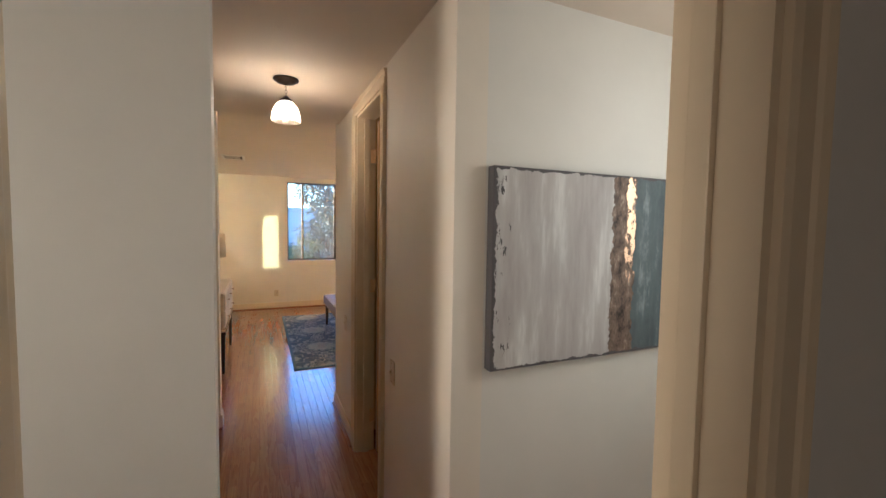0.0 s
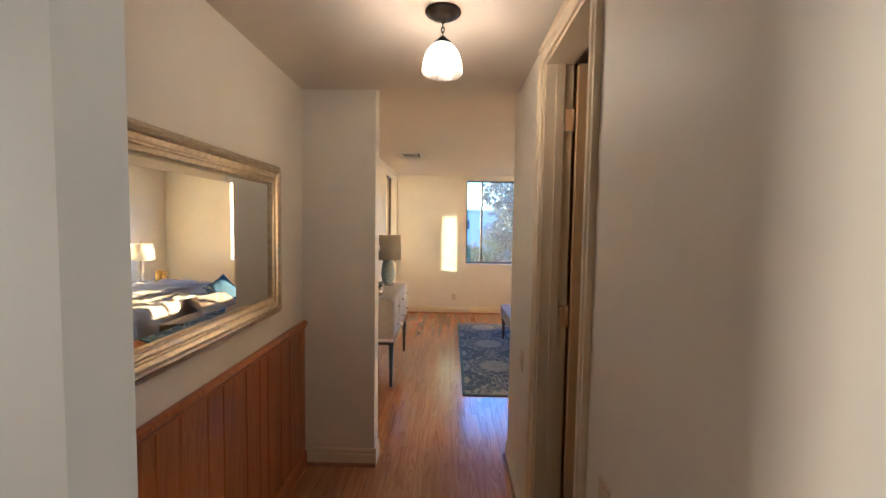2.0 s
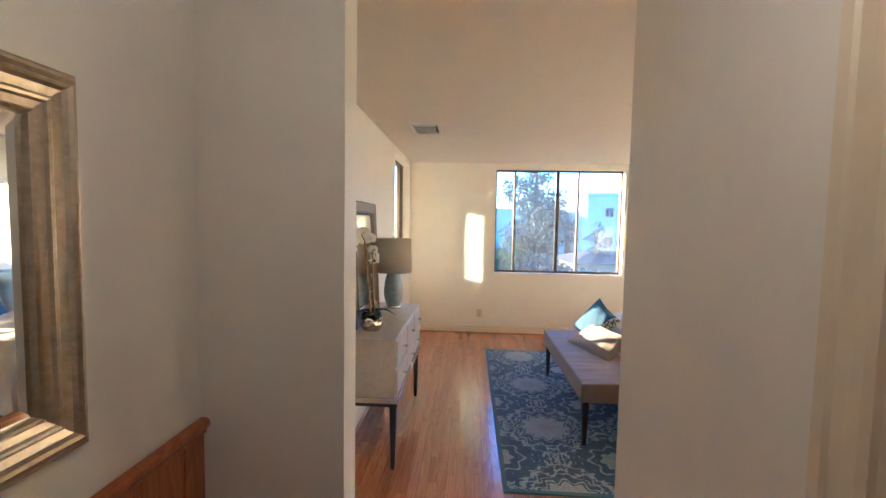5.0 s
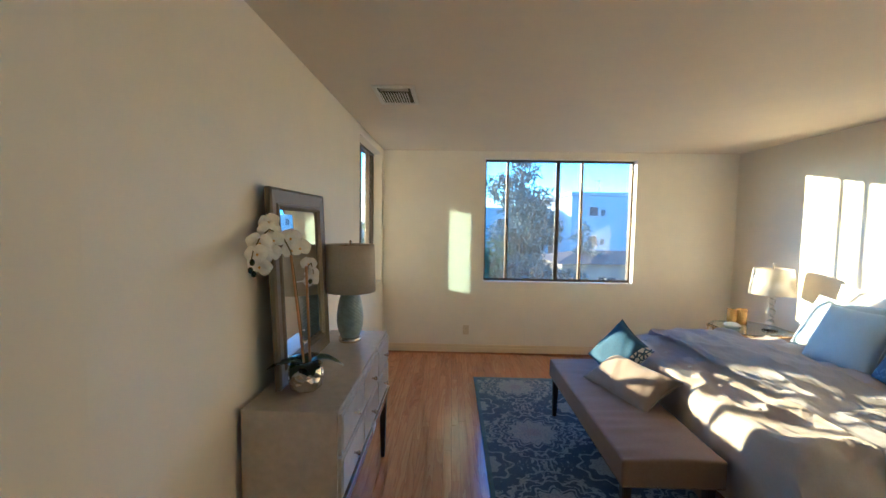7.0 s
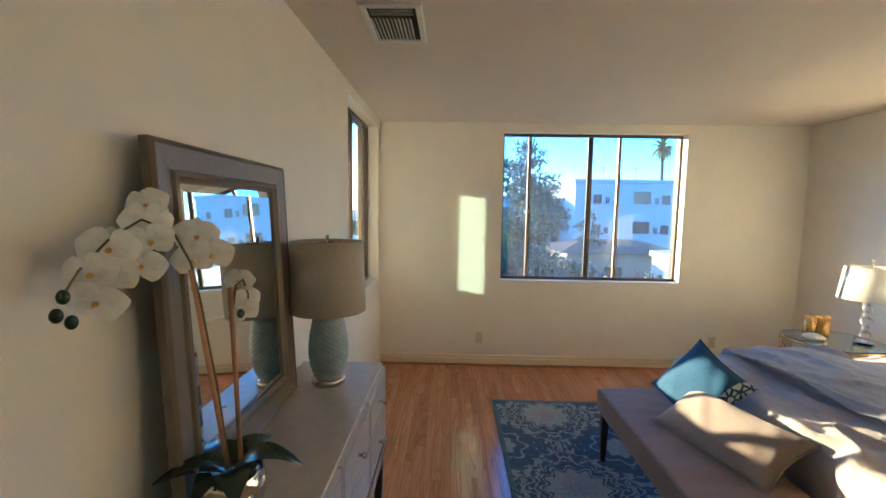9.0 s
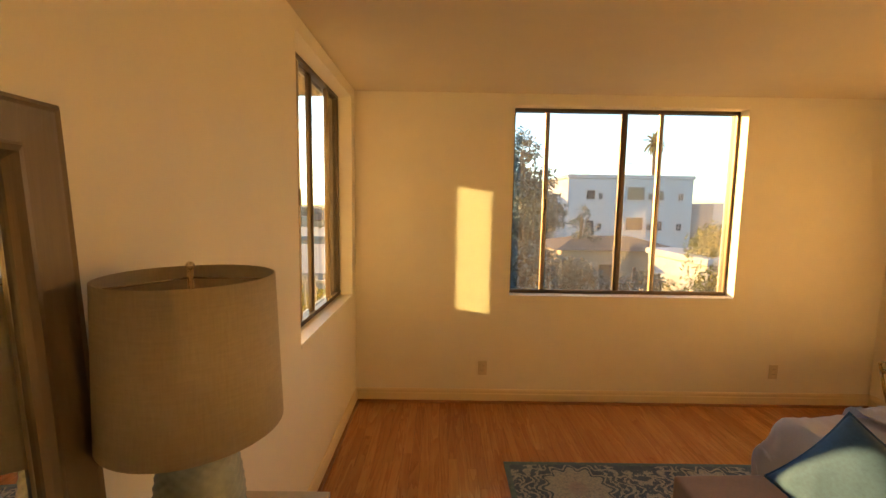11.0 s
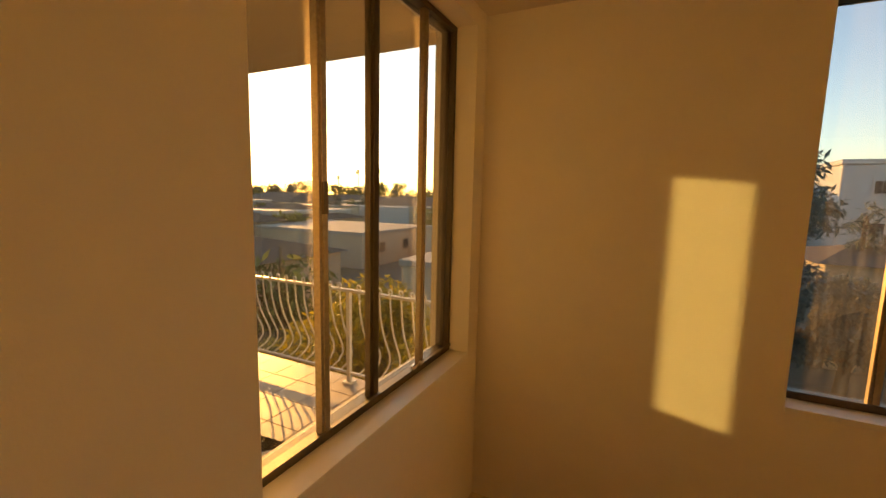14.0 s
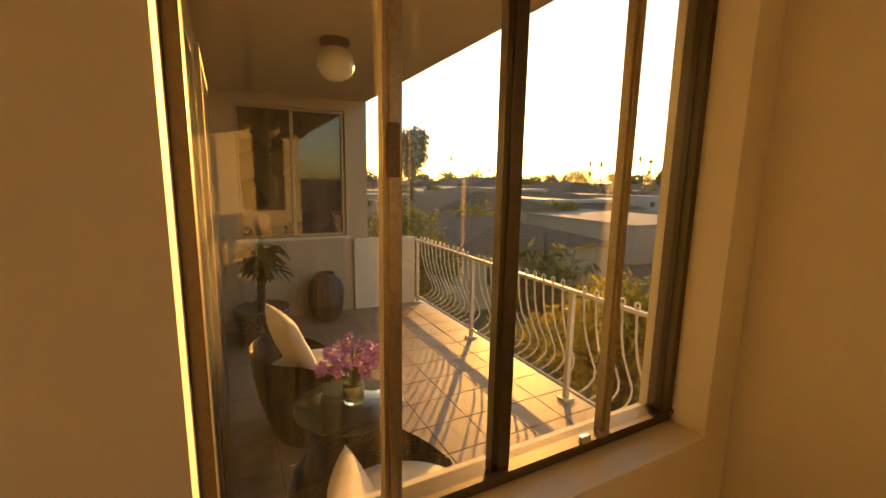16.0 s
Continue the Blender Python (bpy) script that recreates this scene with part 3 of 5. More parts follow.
sh = lathe([(0.034, -0.124), (0.050, -0.140), (0.064, -0.162), (0.073, -0.190), (0.077, -0.222), (0.076, -0.238), (0.074, -0.238), (0.070, -0.190), (0.060, -0.162), (0.046, -0.142), (0.030, -0.126)], 96, None, (0, 0, 0), 24, 0.022)
shade_ob = part("shade", sh, LAMPSHADE_GLASS, pend, "ribbed milky glass bell shade", True)
shade_ob.visible_shadow = False
part("bulb", ball(0.027, (0, 0, -0.185), (1, 1, 1.25)), BULB, pend, "glowing frosted bulb")
bulb_lamp = lamp("pendant_bulb_light", "POINT", Matrix.Translation((0.14, 2.55, HH - 0.235)), 0.22, (1.0, 0.58, 0.25))
bulb_lamp.data.shadow_soft_size = 0.03

# passage mirror
MIRROR_PROFILE = [(0.0, 0.0), (0.0, 0.020), (0.006, 0.026), (0.012, 0.026), (0.016, 0.034), (0.026, 0.040), (0.034, 0.036), (0.040, 0.028),
                  (0.056, 0.024), (0.062, 0.029), (0.068, 0.028), (0.072, 0.022), (0.086, 0.018), (0.090, 0.023), (0.096, 0.020), (0.100, 0.010), (0.100, 0.0)]
hm = thing("hall_mirror", pose(XL + 0.003, 2.345, 1.47, 0, 0, 90), "wide wall mirror in a stepped antique silver-gold frame", "mirror")
part("frame", picture_frame(1.49, 0.77, MIRROR_PROFILE), SILVERGOLD, hm, "stepped antique silver-gold frame")
bm = bmesh.new()
w, h, b = 1.29, 0.57, 0.028
o = [bm.verts.new(p) for p in ((-w / 2, -0.008, -h / 2), (w / 2, -0.008, -h / 2), (w / 2, -0.008, h / 2), (-w / 2, -0.008, h / 2))]
i_ = [bm.verts.new(p) for p in ((-w / 2 + b, -0.0115, -h / 2 + b), (w / 2 - b, -0.0115, -h / 2 + b), (w / 2 - b, -0.0115, h / 2 - b), (-w / 2 + b, -0.0115, h / 2 - b))]
bm.faces.new(i_)
for k in range(4):
    bm.faces.new((o[k], o[(k + 1) % 4], i_[(k + 1) % 4], i_[k]))
part("mirror_glass", bm, MIRROR, hm, "bevelled mirror glass")


def switch_plate(m, label, toggle=True):
    t = thing("light_switch" if toggle else "wall_outlet", m, label, "switch" if toggle else "outlet")
    part("plate", box(bmesh.new(), -0.035, -0.006, -0.057, 0.035, 0, 0.057, 0.003), IVORY, t)
    if toggle:
        bm = box(bmesh.new(), -0.006, -0.009, -0.014, 0.006, -0.006, 0.014, 0.001)
        box(bm, -0.004, -0.018, -0.002, 0.004, -0.008, 0.008, 0.001)
        part("toggle", bm, IVORY, t)
    else:
        for z in (-0.02, 0.02):
            part("receptacle", box(bmesh.new(), -0.016, -0.008, z - 0.014, 0.016, -0.006, z + 0.014, 0.003), IVORY, t)
            bm = bmesh.new()
            for x in (-0.007, 0.005):
                box(bm, x, -0.0086, z - 0.002, x + 0.002, -0.0078, z + 0.007)
            part("slots", bm, DARK, t)
    for z in ((-0.045, 0.045) if toggle else (0.0,)):
        part("screw", ball(0.003, (0, -0.006, z), (1, 0.4, 1), 8, 6), NICKEL, t)
    return t


switch_plate(pose(HX, 3.17, 0.82, 0, 0, -90), "ivory toggle light switch on the cream wall")
switch_plate(pose(HX, 1.94, 0.85, 0, 0, -90), "ivory toggle light switch beside the door casing")
switch_plate(pose(0.262, YN, 0.285), "ivory duplex outlet low on the cream wall", False)
switch_plate(pose(2.60, YN, 0.285), "ivory duplex outlet near the nightstand", False)

# painting
n_ = Nodes("abstract_canvas")
sx, sy, sz = n_.split()
drip = n_.noise(7, 5, 0.6, n_.coords((2.0, 1, 0.3)))
edge = n_.math("ADD", sx, n_.math("MULTIPLY", n_.math("SUBTRACT", n_.noise(16, 5, 0.7), 0.5), 0.07))
rag = n_.noise(30, 6, 0.75, n_.coords((1, 1, 0.5)))
grey = n_.ramp(drip, [(0.36, (0.43, 0.41, 0.41)), (0.53, (0.53, 0.52, 0.51)), (0.60, (0.64, 0.64, 0.63)), (0.70, (0.80, 0.80, 0.78))])
slate = n_.ramp(n_.math("ADD", n_.math("MULTIPLY", drip, 0.6), n_.math("MULTIPLY", rag, 0.4)), [(0.40, (0.075, 0.10, 0.115)), (0.55, (0.115, 0.15, 0.165)), (0.68, (0.30, 0.36, 0.37))])
rust = n_.ramp(rag, [(0.36, (0.02, 0.014, 0.014)), (0.45, (0.12, 0.085, 0.06)), (0.56, (0.21, 0.15, 0.11)), (0.66, (0.42, 0.34, 0.26))])
in_rust = n_.math("MULTIPLY", n_.math("GREATER_THAN", edge, 0.060), n_.math("LESS_THAN", edge, 0.175))
col = n_.mix(n_.math("GREATER_THAN", edge, 0.16), grey, slate)
col = n_.mix(in_rust, col, rust)
leaf_ = n_.math("MULTIPLY", n_.math("MULTIPLY", n_.math("GREATER_THAN", edge, 0.13), n_.math("LESS_THAN", edge, 0.172)), n_.math("GREATER_THAN", n_.math("ADD", sz, n_.math("MULTIPLY", rag, 0.5)), 0.27))
leaf_ = n_.math("MULTIPLY", leaf_, n_.math("GREATER_THAN", n_.noise(38, 4, 0.7, n_.coords((1, 1, 0.6))), 0.46))
col = n_.mix(leaf_, col, (0.80, 0.56, 0.36))
rim = n_.math("MAXIMUM", n_.math("ABSOLUTE", n_.math("DIVIDE", sx, 0.455)), n_.math("ABSOLUTE", n_.math("DIVIDE", sz, 0.337)))
dark_rim = n_.math("GREATER_THAN", n_.math("ADD", rim, n_.math("MULTIPLY", n_.math("SUBTRACT", n_.noise(22, 6, 0.75), 0.5), 0.13)), 0.972)
blots = n_.math("MULTIPLY", n_.math("LESS_THAN", edge, -0.385), n_.math("GREATER_THAN", n_.noise(24, 5, 0.7, n_.coords((1, 1, 0.35))), 0.57))
col = n_.mix(n_.math("MAXIMUM", dark_rim, blots), col, (0.085, 0.08, 0.085))
CANVAS = n_.surface(col, n_.ramp(leaf_, [(0, 0.62), (1, 0.3)]), n_.math("MULTIPLY", leaf_, 0.85), n_.bump(n_.math("ADD", rag, drip), 0.5, 0.006))
art = thing("abstract_painting", pose(1.20, 1.262, 1.43) @ Matrix.Diagonal((1.05, 1, 1.055, 1)), "large unframed abstract canvas in grey, rust, copper and slate blue", "painting")
part("canvas", box(bmesh.new(), -0.455, -0.042, -0.337, 0.455, -0.001, 0.337, 0.004), CANVAS, art)

# white door closing the cross passage
ed = tagged(new("door_1"), "white painted door with a nickel lever at the passage end", "door", kind="structure")
ed.matrix_basis = pose(1.96, 0.80, 0, 0, 0, -90)
part("leaf", box(bmesh.new(), -0.33, -0.03, 0.01, 0.33, -0.001, 2.15, 0.004), FOYER, ed)
bm = lathe([(0, 0), (0.026, 0), (0.026, 0.008), (0.010, 0.012), (0.010, 0.05), (0, 0.052)], 18)
bmesh.ops.transform(bm, matrix=pose(-0.27, -0.03, 1.2, 90), verts=bm.verts)
tube([(-0.27, -0.075, 1.2), (-0.16, -0.078, 1.2)], 0.009, 10, bm)
part("lever", bm, NICKEL, ed, "nickel lever handle")

# ceiling vent
vent = thing("ceiling_vent", pose(-0.315, 6.06, H), "white painted metal ceiling register with dark slots", "vent")
VW, VD = 0.272, 0.40
bm = picture_frame(VW, VD, [(0, 0), (0, 0.004), (0.006, 0.010), (0.026, 0.012), (0.030, 0.006), (0.030, 0.0)])
bmesh.ops.transform(bm, matrix=pose(0, 0, 0, 90), verts=bm.verts)
part("frame", bm, WHITE_METAL, vent)
part("backing", box(bmesh.new(), -VW / 2 + 0.03, -VD / 2 + 0.03, -0.002, VW / 2 - 0.03, VD / 2 - 0.03, -0.0005), DARK, vent)
first = None
for i in range(11):
    m = pose(-VW / 2 + 0.038 + i * 0.0174, 0.045, -0.006, 0, 38, 0)
    if first is None:
        first = part("slat", box(bmesh.new(), -0.007, -0.11, -0.0008, 0.007, 0.11, 0.0008), WHITE_METAL, vent)
        first.matrix_basis = m
    else:
        again(first, m)
first = None
for i in range(5):
    m = pose(0, -VD / 2 + 0.042 + i * 0.014, -0.006, 35, 0, 0)
    if first is None:
        first = part("cross_slat", box(bmesh.new(), -0.092, -0.006, -0.0008, 0.092, 0.006, 0.0008), WHITE_METAL, vent)
        first.matrix_basis = m
    else:
        again(first, m)

# ---- dresser ----
DX0, DX1, DY0, DY1, DT, DB = -0.725, -0.335, 4.76, 5.95, 0.845, 0.475
dr = thing("dresser", pose(0, 0, 0), "champagne silver dresser with six drawers on dark tapered legs", "dresser")
bm = box(bmesh.new(), DX0, DY0, DB, DX1 - 0.018, DY1, DT, 0.003)
part("body", bm, CHAMPAGNE, dr)
part("base_rail", box(bmesh.new(), DX0 - 0.0, DY0 - 0.008, DB - 0.035, DX1 + 0.006, DY1 + 0.008, DB - 0.001, 0.004), NICKEL, dr, "silvered base moulding")
part("apron", box(bmesh.new(), DX0 + 0.01, DY0 + 0.005, DB - 0.06, DX1 - 0.002, DY1 - 0.005, DB - 0.036, 0.002), DARKWOOD, dr)
for x, y in ((DX1 - 0.03, DY0 + 0.035), (DX1 - 0.03, DY1 - 0.035), (DX0 + 0.03, DY0 + 0.035), (DX0 + 0.03, DY1 - 0.035)):
    bm = bmesh.new()
    bmesh.ops.create_cube(bm, size=1)
    for v in bm.verts:
        s = 0.044 if v.co.z > 0 else 0.024
        v.co = Vector((x + v.co.x * s, y + v.co.y * s, 0 if v.co.z < 0 else DB - 0.061))
    bmesh.ops.bevel(bm, geom=bm.edges[:], offset=0.003, segments=2, affect="EDGES")
    part("leg", bm, DARKWOOD, dr, "tapered dark wooden leg")
cols = [(DY0 + 0.012, DY0 + 0.40), (DY0 + 0.41, DY0 + 0.79), (DY0 + 0.80, DY1 - 0.012)]
for y0, y1 in cols:
    for z0, z1 in ((DB + 0.012, DB + 0.180), (DB + 0.192, DT - 0.012)):
        bm = box(bmesh.new(), DX1 - 0.018, y0, z0, DX1 - 0.004, y1, z1, 0.002)
        box(bm, DX1 - 0.004, y0 + 0.012, z0 + 0.012, DX1, y1 - 0.012, z1 - 0.012, 0.003)
        d = part("drawer", bm, DRAWER, dr, "silvered drawer front")
        for yy in ((y0 + y1) / 2,):
            bm = tube([(DX1 - 0.002, yy, (z0 + z1) / 2), (DX1 + 0.016, yy, (z0 + z1) / 2)], 0.005, 10)
            ball(0.011, (DX1 + 0.020, yy, (z0 + z1) / 2), (0.75, 1, 1), 14, 10, bm)
            part("knob", bm, NICKEL, d, "round nickel knob")

# mirror leaning on the dresser
dm = thing("dresser_mirror", pose(-0.672, 5.290, 1.279, -2.6, 0, 90), "pewter-grey framed mirror leaning on the wall over the dresser", "mirror")
part("frame", picture_frame(0.702, 0.868, [(0, -0.014), (0, 0.006), (0.008, 0.014), (0.013, 0.010), (0.018, 0.010), (0.066, 0.004), (0.071, 0.012), (0.080, 0.014), (0.086, 0.006), (0.093, 0.0), (0.093, -0.014)]), GREYFRAME, dm)
bm = bmesh.new()
w, h, b = 0.520, 0.686, 0.024
o = [bm.verts.new(p) for p in ((-w / 2, 0.006, -h / 2), (w / 2, 0.006, -h / 2), (w / 2, 0.006, h / 2), (-w / 2, 0.006, h / 2))]
i_ = [bm.verts.new(p) for p in ((-w / 2 + b, 0.0025, -h / 2 + b), (w / 2 - b, 0.0025, -h / 2 + b), (w / 2 - b, 0.0025, h / 2 - b), (-w / 2 + b, 0.0025, h / 2 - b))]
bm.faces.new(i_)
for k in range(4):
    bm.faces.new((o[k], o[(k + 1) % 4], i_[(k + 1) % 4], i_[k]))
part("mirror_glass", bm, MIRROR, dm, "bevelled mirror glass")

# dresser lamp
SHADE = Nodes("beige_linen_shade")
_b = SHADE.node("ShaderNodeBsdfPrincipled")
_w = SHADE.math("ADD", SHADE.noise(300, 3, 0.6, SHADE.coords((1, 1, 0.1))), SHADE.noise(260, 3, 0.6, SHADE.coords((0.1, 0.1, 1))))
SHADE.put(SHADE.ramp(SHADE.math("MULTIPLY", _w, 0.5), [(0.35, (0.50, 0.43, 0.33)), (0.65, (0.62, 0.55, 0.44))]), _b.inputs["Base Color"])
_b.inputs["Roughness"].default_value = 0.85
_tr = SHADE.node("ShaderNodeBsdfTranslucent")
_tr.inputs[0].default_value = (0.62, 0.54, 0.42, 1)
_mx = SHADE.node("ShaderNodeMixShader")
_mx.inputs[0].default_value = 0.25
SHADE.put(_b.outputs[0], _mx.inputs[1]), SHADE.put(_tr.outputs[0], _mx.inputs[2])
SHADE.tree.links.new(_mx.outputs[0], SHADE.out.inputs[0])
SHADE = SHADE.mat
n_ = Nodes("embossed_blue_grey_ceramic")
CERAMIC = n_.surface(n_.ramp(n_.noise(30), [(0.3, (0.24, 0.30, 0.34)), (0.7, (0.34, 0.41, 0.45))]), 0.28, 0, None, Coat_Weight=0.5)


def drum_shade(r0, r1, z0, z1, bm=None):
    return lathe([(r0, z0), (r1, z1), (r1 - 0.004, z1), (r0 - 0.004, z0), (r0, z0)], 48, bm)


dl = thing("table_lamp", pose(-0.54, 5.72, DT), "blue-grey embossed ceramic lamp with a beige drum shade", "lamp")
part("base", lathe([(0, 0), (0.066, 0), (0.068, 0.006), (0.068, 0.020), (0.064, 0.026), (0, 0.026)], 40), NICKEL, dl, "round brushed metal base")
prof = [(0.050, 0.026), (0.058, 0.04), (0.070, 0.075), (0.077, 0.115), (0.077, 0.16), (0.071, 0.21), (0.062, 0.255), (0.052, 0.29), (0.03, 0.305), (0, 0.306)]
body = bmesh.new()
NA, NZ = 96, 72
rows = []
for j in range(NZ + 1):
    z = 0.026 + 0.279 * j / NZ
    for (ra, za), (rb, zb) in zip(prof, prof[1:]):
        if za <= z <= zb + 1e-6:
            r = ra + (rb - ra) * (z - za) / (zb - za)
    row = []
    for i in range(NA):
        a = 2 * math.pi * i / NA
        u, v = a * 16 / (2 * math.pi), z / 0.020
        e = abs(math.sin(math.pi * (u + v) / 1.0)) * abs(math.sin(math.pi * (u - v) / 1.0))
        rr = r + 0.0035 * e
        row.append(body.verts.new((rr * math.cos(a), rr * math.sin(a), z)))
    rows.append(row)
for lo, hi in zip(rows, rows[1:]):
    for i in range(NA):
        body.faces.new((lo[i], lo[(i + 1) % NA], hi[(i + 1) % NA], hi[i])).smooth = True
part("body", body, CERAMIC, dl, "embossed ceramic body with a fish-scale pattern")
part("neck", tube([(0, 0, 0.30), (0, 0, 0.60)], 0.006, 10), NICKEL, dl)
part("shade", drum_shade(0.153, 0.144, 0.305, 0.588), SHADE, dl, "beige linen drum shade", True)
bm = tube([(0, 0, 0.585), (0, 0, 0.602)], 0.004, 8)
ball(0.008, (0, 0, 0.606), bm=bm)
part("finial", bm, NICKEL, dl)
bm = bmesh.new()
for k in range(3):
    a = 2 * math.pi * k / 3
    tube([(0, 0, 0.584), (0.135 * math.cos(a), 0.135 * math.sin(a), 0.584)], 0.002, 6, bm)
part("spider", bm, NICKEL, dl)

# orchid
PETAL = Nodes("white_orchid_petal")
_b = PETAL.node("ShaderNodeBsdfPrincipled")
PETAL.put(PETAL.ramp(PETAL.noise(60), [(0.3, (0.80, 0.78, 0.70)), (0.7, (0.90, 0.88, 0.82))]), _b.inputs["Base Color"])
_b.inputs["Roughness"].default_value = 0.6
_b.inputs["Subsurface Weight"].default_value = 0.15
_b.inputs["Subsurface Radius"].default_value = (0.01, 0.008, 0.005)
PETAL.tree.links.new(_b.outputs[0], PETAL.out.inputs[0])
PETAL = PETAL.mat
LIP = plain("yellow_orchid_lip", (0.75, 0.45, 0.06), 0.6)
LEAF_DARK = plain("glossy_dark_leaf", (0.018, 0.04, 0.016), 0.28, 0, 40, 0.3, 0.1)
STEM = plain("brown_green_stem", (0.12, 0.11, 0.04), 0.5)
STAKE = plain("bamboo_stake", (0.45, 0.24, 0.10), 0.6)
n_ = Nodes("hammered_silver_pot")
HAMMERED = n_.surface((0.62, 0.56, 0.48), 0.16, 1.0, n_.bump(n_.voronoi(34), 1.0, 0.012))
oc = thing("potted_orchid", pose(-0.55, 4.98, DT), "white artificial orchid in a hammered silver pot", "plant")
part("pot", lathe([(0, 0), (0.050, 0), (0.066, 0.012), (0.074, 0.045), (0.074, 0.075), (0.068, 0.110), (0.062, 0.110), (0.066, 0.075), (0.0, 0.07)], 40), HAMMERED, oc, "hammered silver pot", True)
part("moss", ball(0.06, (0, 0, 0.085), (1, 1, 0.35), 14, 8), STEM, oc)


def blade(length, width, bend, m, bm, n=8, fold=0.18, tip=0.6):
    """A pointed leaf that arches along local x."""
    rows = []
    for i in range(n + 1):
        t = i / n
        wv = width * (math.sin(math.pi * min(0.999, (t * 0.93 + 0.04)) ** tip)) ** 0.8 / 2
        x, z = length * t, length * bend * (t * 0.9 - t * t * 1.15)
        rows.append([bm.verts.new(m @ Vector((x, s * wv, z + abs(s) * wv * fold))) for s in (-1, -0.5, 0, 0.5, 1)])
    for a, b in zip(rows, rows[1:]):
        for k in range(4):
            bm.faces.new((a[k], a[k + 1], b[k + 1], b[k])).smooth = True
    return bm


for ang, L, tilt in ((-150, 0.17, 0.5), (-60, 0.16, 0.55), (10, 0.17, 0.8), (75, 0.16, 0.6), (140, 0.15, 0.4), (-100, 0.13, 0.9)):
    bm = blade(L * 0.92, 0.085, tilt, pose(0, 0, 0.10, 0, -10, ang), bmesh.new())
    part("leaf", bm, LEAF_DARK, oc)


def flower(m, parent, size=0.042):
    bm = bmesh.new()
    for k, (ang, s, wd) in enumerate(((90, 1.0, 0.8), (210, 0.95, 0.75), (330, 0.95, 0.75), (12, 1.1, 1.55), (168, 1.1, 1.55))):
        blade(size * s, size * wd, 0.35, m @ pose(0, 0, 0.001 * k, 90, 0, 0) @ pose(0, 0, 0, 0, 0, ang), bm, 5, 0.25, 0.8)
    f = part("flower", bm, PETAL, parent)
    bm = blade(size * 0.42, size * 0.3, -0.4, m @ pose(0, -0.004, 0, 90, 0, -90), bmesh.new(), 4)
    ball(size * 0.12, m @ Vector((0, -0.006, 0)), (1, 1, 1), 8, 6, bm)
    part("lip", bm, LIP, f, "yellow lip")


random.seed(4)
stems = [[(0.0, -0.01, 0.09), (-0.01, -0.03, 0.30), (-0.025, -0.06, 0.52), (-0.035, -0.07, 0.60), (-0.07, -0.07, 0.665), (-0.105, -0.11, 0.69), (-0.11, -0.18, 0.66), (-0.10, -0.26, 0.61), (-0.08, -0.32, 0.57)],
         [(0.01, 0.02, 0.09), (0.0, 0.025, 0.28), (-0.005, 0.03, 0.46), (-0.005, 0.05, 0.53), (-0.005, 0.085, 0.54), (0.0, 0.10, 0.50), (0.0, 0.095, 0.45)]]
for pts in stems:
    part("stem", tube(pts, 0.0032, 7, None, 0.002), STEM, oc)
part("stake", tube([(0.0, -0.005, 0.06), (-0.035, -0.069, 0.585)], 0.0058, 8), STAKE, oc, "bamboo stake")
part("stake", tube([(0.015, 0.015, 0.06), (-0.007, 0.029, 0.53)], 0.0058, 8), STAKE, oc, "bamboo stake")
for z_ in (0.26, 0.47):
    part("tie", tube([(-0.018 - 0.012 * (z_ > 0.3), -0.028 - 0.028 * (z_ > 0.3), z_), (0.004, -0.02, z_ + 0.004)], 0.003, 6), PETAL, oc, "pale plastic plant tie")
spots = [(-0.125, -0.062, 0.715), (-0.115, -0.082, 0.68), (-0.09, -0.107, 0.645), (-0.12, -0.152, 0.62), (-0.09, -0.137, 0.60), (-0.11, -0.187, 0.635), (-0.10, -0.197, 0.585), (-0.09, -0.247, 0.60), (-0.08, -0.252, 0.555),
         (-0.065, 0.0, 0.65), (-0.01, -0.035, 0.61), (-0.04, -0.05, 0.60),
         (-0.02, 0.095, 0.53), (-0.005, 0.10, 0.485), (-0.005, 0.09, 0.455)]
for p in spots:
    small = p[1] > 0.05
    flower(Matrix.Translation(Vector(p)) @ pose(0, 0, 0, random.uniform(-20, 15), random.uniform(-25, 25), random.uniform(0, 45)), oc, random.uniform(0.032, 0.037) if small else random.uniform(0.039, 0.046))
for p in ((-0.075, -0.317, 0.578), (-0.075, -0.33, 0.552), (-0.075, -0.306, 0.536), (0.0, 0.06, 0.46)):
    part("bud", ball(0.009, p, (1, 1, 1.3), 10, 8), LEAF_DARK, oc)

# ---- rug ----
n_ = Nodes("floral_wool_rug")
x_, y_, z_ = n_.split()
wob = n_.math("MULTIPLY", n_.math("SUBTRACT", n_.noise(26, 3), 0.5), 0.03)
PXr, PYr = 0.80, 0.86
u = n_.math("SUBTRACT", n_.math("PINGPONG", n_.math("ADD", x_, n_.math("ADD", 10.0 * PXr, wob)), PXr / 2), 0.0)
row_ = n_.math("FLOOR", n_.math("DIVIDE", n_.math("ADD", x_, 6.2), PXr))
v = n_.math("PINGPONG", n_.math("ADD", y_, n_.math("ADD", 6.6, wob)), PYr / 2)
u2, v2 = n_.math("SUBTRACT", PXr / 2, u), n_.math("SUBTRACT", PYr / 2, v)


def medallion(a, b, r0, petals):
    r = n_.math("SQRT", n_.math("ADD", n_.math("MULTIPLY", a, a), n_.math("MULTIPLY", b, b)))
    th = n_.math("ARCTAN2", b, a)
    wavy = n_.math("MULTIPLY", n_.math("COSINE", n_.math("MULTIPLY", th, petals)), 0.12)
    return n_.math("DIVIDE", r, n_.math("MULTIPLY", n_.math("ADD", 1.0, wavy), r0))


